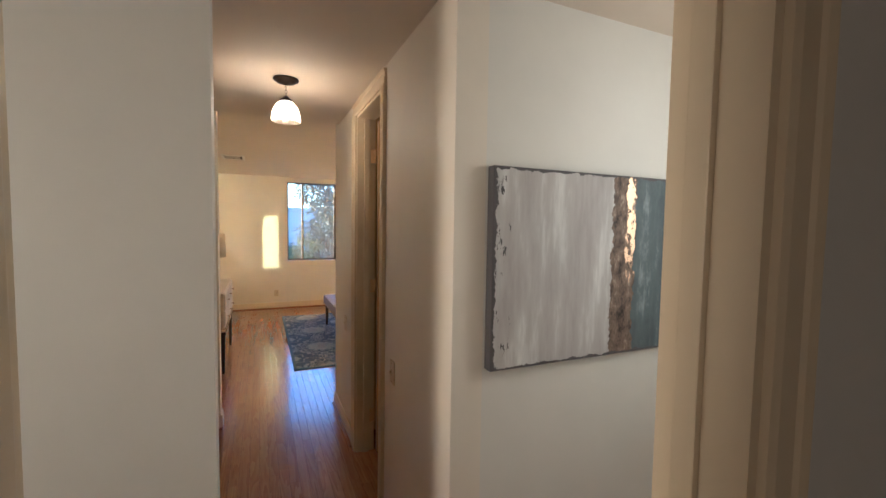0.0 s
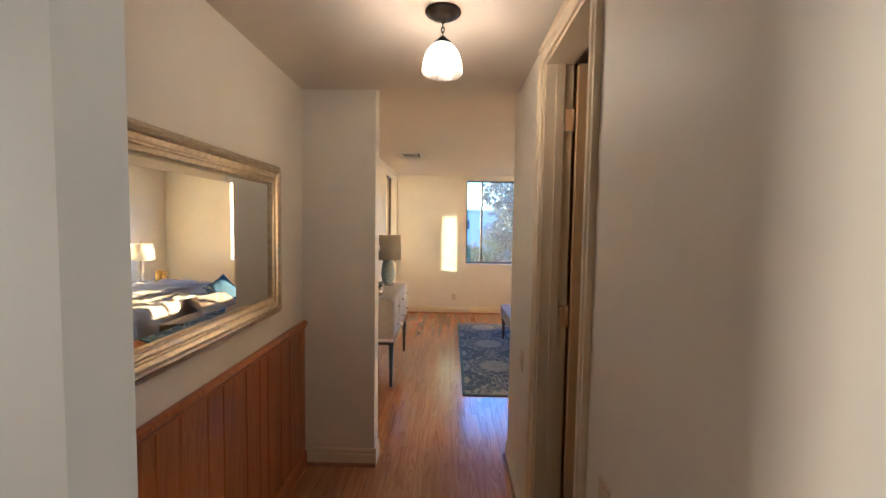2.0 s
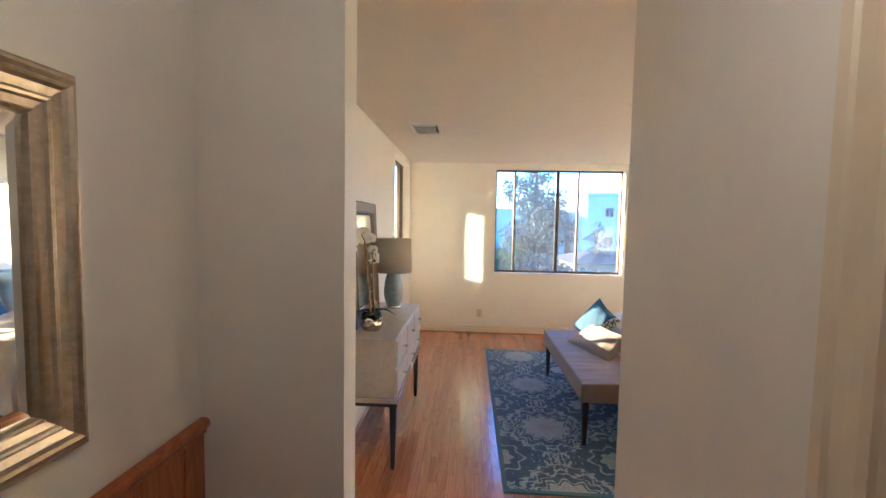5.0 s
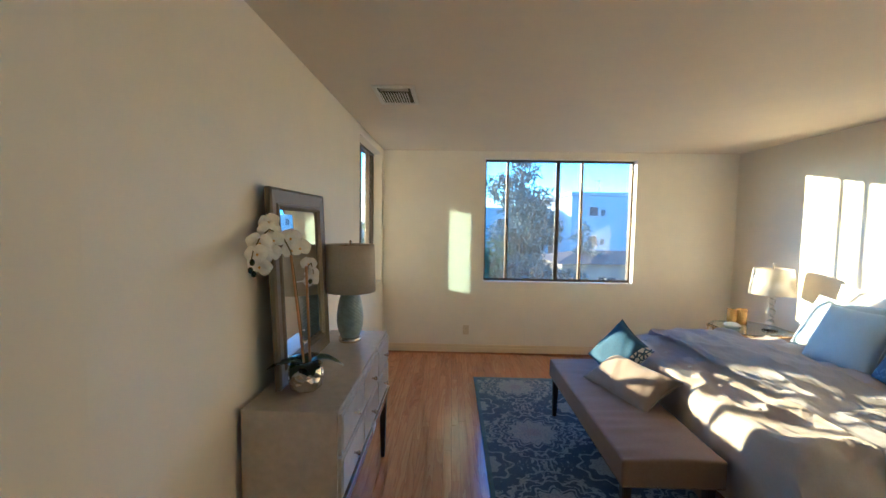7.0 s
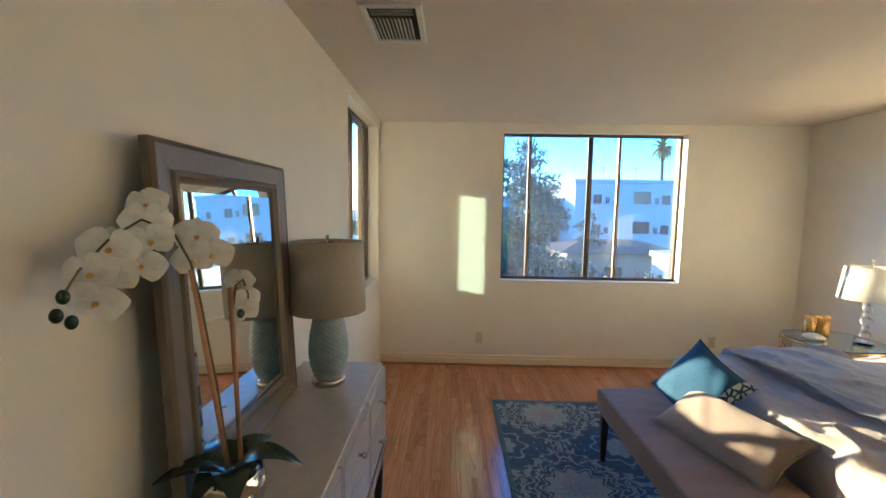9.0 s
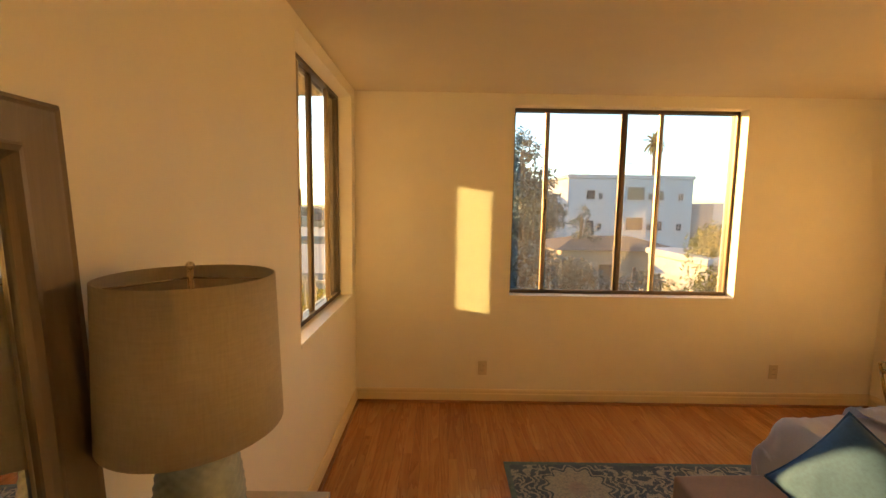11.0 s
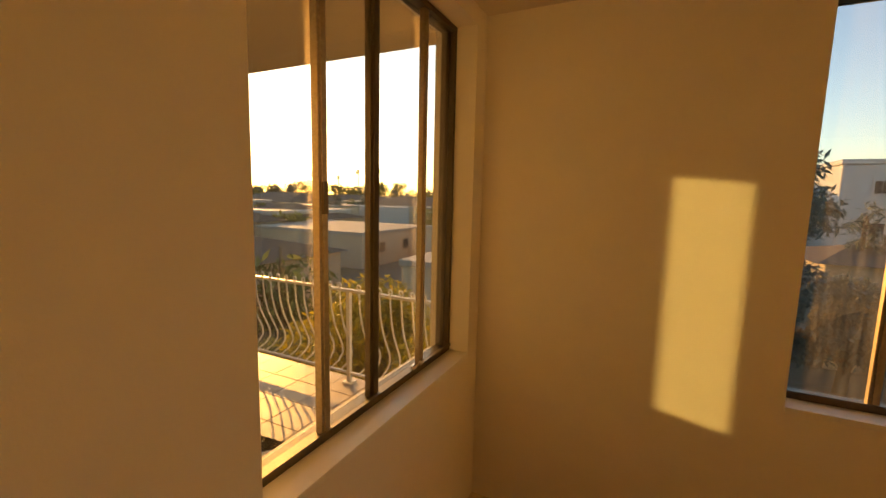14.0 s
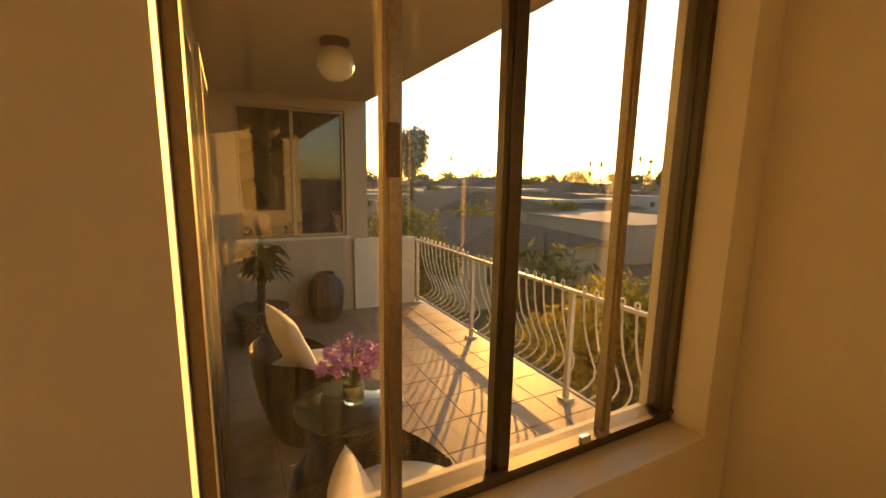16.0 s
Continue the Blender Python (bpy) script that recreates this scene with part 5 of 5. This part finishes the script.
def tub_chair(m, ch=0.40, cz=0.55, cx=0.21):
    """A rounded wicker tub chair facing local -x, with seat and back cushions."""
    t = thing("wicker_chair", m, "dark wicker tub chair with cream cushions", "chair", "balcony chairs")
    bm = bmesh.new()
    rows = []
    NA = 40
    for r_top, z in ((0.26, 0.0), (0.30, 0.10), (0.345, 0.26), (0.37, 0.40), (0.38, 0.48), (0.385, 0.58)):
        row = []
        for i in range(NA + 1):
            a = radians(-125 + 250 * i / NA)
            fall = 1 - 0.36 * max(0, (abs(a) - radians(55)) / radians(70)) ** 1.3 if z > 0.4 else 1
            row.append(bm.verts.new((r_top * math.cos(a), r_top * math.sin(a), z * fall)))
        rows.append(row)
    for lo, hi in zip(rows, rows[1:]):
        for i in range(NA):
            bm.faces.new((lo[i], lo[i + 1], hi[i + 1], hi[i])).smooth = True
    bmesh.ops.solidify(bm, geom=bm.faces[:], thickness=0.045)
    part("shell", bm, WICKER, t, "woven dark wicker shell")
    part("seat_base", lathe([(0, 0.0), (0.25, 0), (0.29, 0.10), (0.33, 0.24), (0.335, 0.30), (0, 0.30)], 36), WICKER, t)
    part("seat_cushion", lathe([(0, 0.302), (0.30, 0.302), (0.325, 0.32), (0.33, 0.36), (0.31, 0.395), (0.22, 0.408), (0, 0.412)], 36), CREAM, t, "round cream seat cushion", True)
    bm = cushion(0.46, ch, 0.14, 18, 2)
    bmesh.ops.transform(bm, matrix=pose(cx, 0, cz, 0, -68, 0) @ pose(0, 0, 0, 0, 0, 90), verts=bm.verts)
    part("back_cushion", bm, CREAM, t, "plump cream back cushion")
    return t


tub_chair(pose(-2.80, 7.42, BZ, 0, 0, -80), 0.46, 0.60, 0.15)
tub_chair(pose(-1.42, 7.47, BZ, 0, 0, -112), 0.24, 0.43, 0.19)
n_ = Nodes("smoked_table_glass")
SMOKED = n_.surface((0.03, 0.045, 0.04), 0.04, 0, None, IOR=1.45)
tb = thing("wicker_table", pose(-2.02, 7.44, BZ), "round dark wicker table with a dark glass top", "table")
part("body", lathe([(0, 0), (0.17, 0), (0.165, 0.10), (0.18, 0.28), (0.21, 0.42), (0.235, 0.53), (0, 0.53)], 36), WICKER, tb, "", True)
part("glass_top", lathe([(0, 0.531), (0.258, 0.531), (0.262, 0.535), (0.262, 0.540), (0.258, 0.544), (0, 0.544)], 48), SMOKED, tb, "round dark glass top")
PINK = plain("purple_silk_petal", (0.50, 0.22, 0.60), 0.7, 0, 60, 0.3)
BLADEM = plain("green_grass_leaf", (0.05, 0.10, 0.02), 0.5, 0, 40, 0.3)
WATER = plain("amber_pebbles", (0.50, 0.33, 0.12), 0.3, 0, 90, 0.4, 0.6)
vs = thing("flower_vase", pose(-2.02, 7.46, BZ + 0.545), "glass cube vase of purple orchid flowers", "vase")
part("vase", lathe([(0, 0), (0.045, 0), (0.052, 0.02), (0.052, 0.085), (0.046, 0.10), (0.042, 0.10), (0.047, 0.085), (0.047, 0.02), (0, 0.012)], 24), TABLEGLASS, vs, "clear glass vase", True)
part("pebbles", ball(0.042, (0, 0, 0.04), (1, 1, 0.7), 14, 8), WATER, vs)
random.seed(11)
for k in range(16):
    part("blade", blade(random.uniform(0.16, 0.24), 0.022, random.uniform(0.5, 1.1), pose(0, 0, 0.08, 0, -random.uniform(20, 65), random.uniform(0, 360)), bmesh.new(), 6), BLADEM, vs)
for k in range(13):
    a, rr, hh = random.uniform(0, 6.28), random.uniform(0.05, 0.24), random.uniform(0.20, 0.32)
    tip = Vector((rr * math.cos(a), rr * math.sin(a), hh))
    sp = part("spray", tube([(0, 0, 0.06), tip * 0.6 + Vector((0, 0, 0.05)), tip], 0.0022, 5), BLADEM, vs)
    bm = bmesh.new()
    for i in range(13):
        q = tip * random.uniform(0.72, 1.08) + Vector([random.uniform(-0.035, 0.035) for _ in range(3)])
        for p_ in range(5):
            blade(0.024, 0.019, 0.3, Matrix.Translation(q) @ pose(0, 0, 0, random.uniform(-50, 50), random.uniform(-50, 50), 72 * p_), bm, 3)
    part("blossom", bm, PINK, sp, "purple silk blossoms")

URN = plain("dark_ribbed_pottery", (0.045, 0.038, 0.034), 0.4, 0, 30, 0.2, 0.3)
ur = thing("floor_urn", pose(-4.90, 7.92, BZ) @ Matrix.Diagonal((0.84, 0.84, 0.84, 1)), "tall dark ribbed pottery urn", "urn")
part("body", lathe([(0, 0), (0.15, 0), (0.20, 0.08), (0.235, 0.25), (0.235, 0.42), (0.20, 0.54), (0.13, 0.60), (0.11, 0.62), (0.13, 0.65), (0.11, 0.65), (0.09, 0.60), (0, 0.58)], 72, None, (0, 0, 0), 18, 0.025), URN, ur, "", True)
n_ = Nodes("mosaic_pot_glaze")
MOSAIC = n_.surface(n_.mix(n_.ramp(n_.voronoi(26, None, "DISTANCE_TO_EDGE"), [(0.03, 1.0), (0.07, 0.0)]), (0.03, 0.035, 0.035), (0.35, 0.30, 0.22)), 0.4, 0, None)
BARK = plain("brown_bark", (0.11, 0.075, 0.05), 0.9, 0, 30, 0.3, 0.9)
pt = thing("potted_tree", pose(-4.52, 7.22, BZ), "small braided-trunk tree in a mosaic pot", "plant")
part("pot", lathe([(0, 0), (0.19, 0), (0.23, 0.10), (0.255, 0.30), (0.27, 0.33), (0.25, 0.345), (0.24, 0.32), (0, 0.30)], 40), MOSAIC, pt, "dark mosaic glazed pot", True)
for k in range(3):
    part("trunk", tube([(0.025 * math.cos(k * 2.1 + i * 0.9), 0.025 * math.sin(k * 2.1 + i * 0.9), 0.30 + 0.045 * i) for i in range(10)], 0.02, 7, None, 0.014), BARK, pt)
bm = bmesh.new()
random.seed(5)
for k in range(26):
    base_ = Vector((0, 0, 0.70)) + Vector((random.gauss(0, 0.09), random.gauss(0, 0.09), random.uniform(-0.02, 0.30)))
    for p_ in range(6):
        blade(random.uniform(0.15, 0.22), 0.06, 0.25, Matrix.Translation(base_) @ pose(0, 0, 0, 0, random.uniform(5, 50), 60 * p_ + random.uniform(-15, 15)), bm, 4)
part("crown", bm, LEAF_DARK, pt)

# ---- outdoors ----
GZ = -6.0
n_ = Nodes("dry_ground_and_streets")
GROUND = n_.surface(n_.ramp(n_.noise(0.06, 6, 0.6), [(0.35, (0.07, 0.08, 0.035)), (0.5, (0.12, 0.10, 0.07)), (0.62, (0.15, 0.14, 0.12))]), 0.95, 0, n_.bump(n_.noise(2), 0.4, 0.1))
bm = bmesh.new()
bmesh.ops.create_grid(bm, x_segments=60, y_segments=60, size=2500)
for v_ in bm.verts:
    d = math.hypot(v_.co.x, v_.co.y)
    v_.co.z = GZ + max(0, d - 900) * 0.007 * (0.55 + 0.45 * noise.noise(Vector((v_.co.x * 0.0011, v_.co.y * 0.0011, 0))))
structure("ground", bm, GROUND, "dry ground with streets running to low hills", "ground")

WHITEWALL = plain("white_building_stucco", (0.44, 0.44, 0.43), 0.85, 0, 3, 0.05, 0.2)
TANWALL = plain("tan_building_stucco", (0.42, 0.34, 0.25), 0.85, 0, 3, 0.08, 0.2)
ROOFM = plain("brown_shingle_roof", (0.11, 0.075, 0.055), 0.9, 0, 4, 0.2, 0.4)
FLATROOF = plain("grey_flat_roof", (0.30, 0.28, 0.25), 0.9, 0, 2, 0.12, 0.2)
DARKGLASS = plain("dark_window_glass", (0.035, 0.04, 0.05), 0.12, 0, 2, 0.2, 0.0)


def block(name, x0, y0, x1, y1, top, label, wallm, storeys=3, windows=((0.2, 0.5), (0.5, 0.8), (0.72, 0.5)), pitched=False, face="S", wsize=(1.4, 1.2)):
    """A low building: walls, roof, and framed windows storey by storey on the face towards the house."""
    b = thing(name, pose((x0 + x1) / 2, (y0 + y1) / 2, GZ), label, "building")
    w, d, h = (x1 - x0) / 2, (y1 - y0) / 2, top - GZ
    part("wall", box(bmesh.new(), -w, -d, 0, w, d, h, 0.05, 1), wallm, b)
    if pitched:
        bm = bmesh.new()
        e = 0.5
        lo = [bm.verts.new(p) for p in ((-w - e, -d - e, h), (w + e, -d - e, h), (w + e, d + e, h), (-w - e, d + e, h))]
        hi = [bm.verts.new(p) for p in ((-w * 0.5, 0, h + min(w, d) * 0.24), (w * 0.5, 0, h + min(w, d) * 0.24))]
        for f in ((lo[0], lo[1], hi[1], hi[0]), (lo[1], lo[2], hi[1]), (lo[2], lo[3], hi[0], hi[1]), (lo[3], lo[0], hi[0]), lo[::-1]):
            bm.faces.new(f)
        part("roof", bm, ROOFM, b)
    else:
        bm = box(bmesh.new(), -w - 0.12, -d - 0.12, h, w + 0.12, d + 0.12, h + 0.35, 0.04, 1)
        part("roof", bm, FLATROOF if wallm is not WHITEWALL else WHITEWALL, b)
    for s in range(storeys):
        z = h - 2.0 - 2.9 * s
        if z < 0.5:
            break
        for u_, k_ in windows:
            ww, wh = wsize[0] * k_ * 1.4, wsize[1] * min(1, k_ + 0.3)
            if face == "S":
                x, y = -w + 2 * w * u_, -d
                fr = part("window", box(bmesh.new(), x - ww / 2 - 0.08, y - 0.06, z - 0.08, x + ww / 2 + 0.08, y + 0.02, z + wh + 0.08), wallm, b)
                for q in range(2):
                    part("pane", box(bmesh.new(), x - ww / 2 + q * ww / 2 + 0.02, y - 0.075, z, x + q * ww / 2 - 0.02, y - 0.05, z + wh), DARKGLASS, fr)
            else:
                x, y = w, -d + 2 * d * u_
                fr = part("window", box(bmesh.new(), x - 0.02, y - ww / 2 - 0.08, z - 0.08, x + 0.06, y + ww / 2 + 0.08, z + wh + 0.08), wallm, b)
                for q in range(2):
                    part("pane", box(bmesh.new(), x + 0.05, y - ww / 2 + q * ww / 2 + 0.02, z, x + 0.075, y + q * ww / 2 - 0.02, z + wh), DARKGLASS, fr)
    return b


apt = block("apartment_building", 12.0, 45, 24.0, 60, 4.5, "white four-storey apartment block with small windows", WHITEWALL, 3, ((0.18, 0.42), (0.26, 0.2), (0.54, 0.85), (0.655, 0.2), (0.73, 0.42), (0.90, 0.25)))
for x in (-2.5, 0.8):
    part("antenna", tube([(x, -5, 10.7), (x, -5, 12.3)], 0.03, 5), ALU, apt)
    part("antenna", tube([(x - 0.5, -5, 12.2), (x + 0.5, -5, 12.2)], 0.025, 5), ALU, apt)
block("apartment_building", -2.0, 50, 11.0, 62, 3.0, "cream apartment block behind the tall tree", WHITEWALL, 3, ((0.3, 0.6), (0.6, 0.6), (0.85, 0.4)))
block("white_garage", 12.0, 23.5, 14.9, 29, -0.95, "plain white flat-roofed garage", WHITEWALL, 1, ())
block("low_house", 7.5, 31, 15.0, 37, -1.0, "low house with a pale pitched roof", TANWALL, 1, ((0.4, 0.6),), True)
block("far_house", 28, 48, 45, 62, 2.0, "white apartment house among trees", WHITEWALL, 3, ((0.2, 0.5), (0.5, 0.5), (0.8, 0.5)))
random.seed(21)
for k in range(46):
    az, dist = radians(random.uniform(-88, -10)), random.uniform(26, 240)
    x, y = dist * math.sin(az), dist * math.cos(az) + 6
    w, d = random.uniform(5, 10) * (1 + dist / 160), random.uniform(4, 8) * (1 + dist / 200)
    if math.hypot(x + 40, y - 30) < 5:
        continue
    top = random.uniform(-3.2, -1.4) + dist * 0.008
    block("city_house", x - w, y - d, x + w, y + d, top, random.choice(("tan stucco house with a brown roof", "white stucco house in the distance")), random.choice((WHITEWALL, TANWALL, TANWALL)), 1, ((0.25, 0.6), (0.6, 0.6)), random.random() < 0.5, "E" if math.degrees(az) < -40 else "S")


def foliage(name, colours, trans=0.3):
    n = Nodes(name)
    r = n.random(True)
    col = n.ramp(r, [(0.0, colours[0]), (0.5, colours[1]), (1.0, colours[2])])
    d = n.node("ShaderNodeBsdfPrincipled")
    n.put(col, d.inputs["Base Color"])
    d.inputs["Roughness"].default_value = 0.6
    t = n.node("ShaderNodeBsdfTranslucent")
    n.put(col, t.inputs[0])
    m = n.node("ShaderNodeMixShader")
    m.inputs[0].default_value = trans
    n.put(d.outputs[0], m.inputs[1]), n.put(t.outputs[0], m.inputs[2])
    n.tree.links.new(m.outputs[0], n.out.inputs[0])
    return n.mat


DEEP = foliage("blue_green_foliage", ((0.055, 0.085, 0.08), (0.085, 0.12, 0.11), (0.12, 0.155, 0.145)))
OLIVE = foliage("olive_green_foliage", ((0.06, 0.08, 0.02), (0.12, 0.14, 0.035), (0.20, 0.20, 0.06)))
GOLD = foliage("yellow_blossom_foliage", ((0.10, 0.12, 0.02), (0.32, 0.26, 0.02), (0.55, 0.40, 0.03)))


def leaves(lobes, count, size, seed, droop=0.0):
    """Leaf sprays scattered over uneven lobes (x, y, z, rx, rz), thinner towards the rim."""
    rng = np.random.default_rng(seed)
    verts, faces = [], []
    vol = np.array([l[3] ** 2 * l[4] for l in lobes])
    pick = rng.choice(len(lobes), count, p=vol / vol.sum())
    for k in pick:
        x, y, z, r, rz = lobes[k]
        d = rng.normal(size=3)
        d /= np.linalg.norm(d)
        rr = rng.uniform(0.35, 1.08) ** 0.6
        c = np.array([x + d[0] * r * rr, y + d[1] * r * rr, z + d[2] * rz * rr])
        a, b = rng.normal(size=3), rng.normal(size=3)
        a[2] -= droop
        a /= np.linalg.norm(a)
        b -= a * b.dot(a)
        b /= np.linalg.norm(b)
        s = size * rng.uniform(0.6, 1.5)
        i = len(verts)
        verts += [tuple(c), tuple(c + a * s + b * s * 0.32), tuple(c + a * s * 2), tuple(c + a * s - b * s * 0.32)]
        faces.append((i, i + 1, i + 2, i + 3))
    me = bpy.data.meshes.new("crown")
    me.from_pydata(verts, [], faces)
    return me


def tree(name, x, y, h, r, label, mat, count, size, seed, shape="round", trunk=0.25, base=GZ):
    t = thing(name, pose(x, y, base), label, "tree")
    rng = random.Random(seed)
    lobes = []
    if shape == "round":
        for k in range(14):
            a, q = rng.uniform(0, 6.28), r * rng.uniform(0.1, 0.75)
            rr = r * rng.uniform(0.28, 0.5)
            lobes.append((q * math.cos(a), q * math.sin(a), h - r * rng.uniform(0.35, 1.6), rr, rr * 0.8))
    else:
        for k in range(22):
            f = k / 21
            a, q = rng.uniform(0, 6.28), r * (1 - f * 0.75) * rng.uniform(0.2, 0.85)
            rr = r * (1 - f * 0.65) * rng.uniform(0.35, 0.6)
            lobes.append((q * math.cos(a), q * math.sin(a), h * (0.25 + 0.70 * f), rr, rr * 0.7))
    part("trunk", tube([(0, 0, 0), (0.1, 0.05, h * 0.3), (-0.05, 0.1, h * 0.6), (0, 0, h * 0.9)], trunk, 8, None, trunk * 0.3), BARK, t)
    bm = bmesh.new()
    for lx, ly, lz, rr, _ in lobes[:10]:
        tube([(0, 0, max(0.3, lz - r * 0.7)), (lx * 0.5, ly * 0.5, lz - r * 0.25), (lx, ly, lz)], trunk * 0.35, 5, bm, 0.02)
    part("limbs", bm, BARK, t)
    me = leaves(lobes, count, size, seed, 0.4)
    me.materials.append(mat)
    ob = new("crown", me)
    ob.parent = t
    return t


tree("eucalyptus_tree", 3.7, 25, 11.4, 3.9, "tall blue-green eucalyptus tree outside the north window", DEEP, 30000, 0.13, 1, "tall", 0.3)
tree("garden_tree", 0.6, 24, 7.4, 2.6, "leafy green garden tree below the window", OLIVE, 9000, 0.11, 2)
tree("broad_tree", 14.6, 24.5, 9.6, 4.4, "broad sunlit olive-green tree", OLIVE, 24000, 0.125, 3)
tree("broad_tree", 19.5, 27, 12.0, 4.4, "tall sunlit brown-green tree", OLIVE, 14000, 0.15, 4)
tree("street_tree", 9.4, 33, 8.0, 2.0, "dark street tree before the apartments", DEEP, 4000, 0.16, 5, "tall")
tree("yellow_bush", -2.4, 11.5, 6.5, 1.25, "yellow flowering shrub beyond the railing", GOLD, 8000, 0.06, 6)
tree("yellow_bush", -4.3, 12.3, 6.3, 1.4, "green and yellow shrub beyond the railing", GOLD, 6000, 0.07, 7)
tree("yellow_bush", -6.6, 13.0, 5.0, 1.8, "green shrub beyond the railing", OLIVE, 5000, 0.09, 8)
tree("garden_tree", -12.5, 12.2, 6.1, 2.2, "sunlit garden tree beside the balcony's end", OLIVE, 6000, 0.12, 9)
tree("tall_pine", -52, 29, 14.5, 3.6, "tall dark pine against the evening sky", DEEP, 5000, 0.3, 10, "round", 0.35)
tree("garden_tree", -24, 16, 6.3, 3.2, "green garden tree between the houses", OLIVE, 5000, 0.16, 12)
tree("hedge_tree", 9.6, 25.5, 5.2, 2.0, "dark clipped hedge beside the white garage", DEEP, 7000, 0.14, 41)
tree("hedge_tree", 7.0, 26.5, 4.9, 1.9, "dark clipped hedge beside the white garage", DEEP, 6000, 0.14, 42)
rs = random.Random(33)
for k in range(60):
    az, dist = radians(rs.uniform(-86, -6)), rs.uniform(24, 150)
    tree("distant_tree", dist * math.sin(az), dist * math.cos(az) + 6, rs.uniform(4.0, 6.3) + dist * 0.012, rs.uniform(2.2, 4.2), "distant dark green neighbourhood tree", rs.choice((DEEP, OLIVE)), 900, 0.36, 100 + k)


for k in range(44):
    az, dist = radians(-84 + 1.3 * k + rs.uniform(-0.6, 0.6)), rs.uniform(170, 270)
    tree("distant_tree", dist * math.sin(az), dist * math.cos(az) + 6, 6.6 + dist * rs.uniform(0.022, 0.038), rs.uniform(5.0, 8.0), "distant dark green tree on the skyline", rs.choice((DEEP, OLIVE)), 800, 0.75, 300 + k)


def palm(x, y, h, seed, s=1.0):
    t = thing("fan_palm", pose(x, y, GZ), "tall thin fan palm in the distance", "palm tree")
    part("trunk", tube([(0, 0, 0), (0.2 * s, 0, h * 0.5), (0, 0, h)], 0.28 * s, 7, None, 0.18 * s), BARK, t)
    bm = bmesh.new()
    rng = random.Random(seed)
    for k in range(42):
        blade(rng.uniform(1.3, 2.0) * s, 0.5 * s, 0.5, pose(0, 0, h, 0, rng.uniform(-70, 70), rng.uniform(0, 360)), bm, 4)
    part("crown", bm, OLIVE, t)


palm(31.5, 68, 17.5, 1, 1.25)
for k in range(16):
    az, dist = radians(rs.uniform(-72, -30)), rs.uniform(230, 330)
    palm(dist * math.sin(az), dist * math.cos(az), rs.uniform(15, 22), 50 + k, 1.3)

# ---- balcony tiles and floor strips ----
tile = None
for i in range(14):
    for j in range(8):
        m = pose(-5.14 + 0.3 * i, 6.855 + 0.3 * j, BZ - 0.006)
        if tile is None:
            tile = part("tile", box(bmesh.new(), 0.003, 0.003, 0, 0.297, 0.297, 0.006, 0.0015, 1), TILE, balc)
            tile.matrix_basis = m
        else:
            again(tile, m, balc)

STRIP = 0.0572
random.seed(8)
meshes = {}
rest_v, rest_f = [], []
made = 0
col_n = int((XR + 2.3) / STRIP)
for i in range(col_n):
    x = -2.25 + i * STRIP
    near = -0.42 < x < 0.62
    y, stop = -2.0 - random.uniform(0, 0.3), YN
    if x < -0.80:
        stop = 1.15
    elif x > 1.70:
        y = 3.60 - random.uniform(0, 0.1)
    while y < stop:
        L = random.choice((0.7, 0.95, 1.25))
        end = y + L
        if end > stop:
            L = round(stop + 0.05 - y, 3)
        if L > 0.05:
            if near and y + L > 0.9 and made < 300 and L in (0.7, 0.95, 1.25):
                if L not in meshes:
                    ob = part("floor_strip", box(bmesh.new(), 0.0004, 0.0004, 0, STRIP - 0.0004, L - 0.0004, 0.004, 0.0006, 1), OAK, floor)
                    meshes[L] = ob
                    ob.matrix_basis = pose(x, y, -0.004)
                else:
                    again(meshes[L], pose(x, y, -0.004), floor)
                made += 1
            else:
                k = len(rest_v)
                a, b, c_, d = x + 0.0004, x + STRIP - 0.0004, y + 0.0004, y + L - 0.0004
                rest_v += [(a, c_, -0.004), (b, c_, -0.004), (b, d, -0.004), (a, d, -0.004), (a, c_, 0), (b, c_, 0), (b, d, 0), (a, d, 0)]
                rest_f += [(k + 4, k + 5, k + 6, k + 7), (k, k + 1, k + 5, k + 4), (k + 1, k + 2, k + 6, k + 5), (k + 2, k + 3, k + 7, k + 6), (k + 3, k, k + 4, k + 7)]
        y = end
me = bpy.data.meshes.new("floor_strips")
me.from_pydata(rest_v, [], rest_f)
me.materials.append(OAK_FAR)
ob = new("floor_strips", me)
ob.parent = floor
tagged(ob, "honey oak floor strips", kind="stuff")
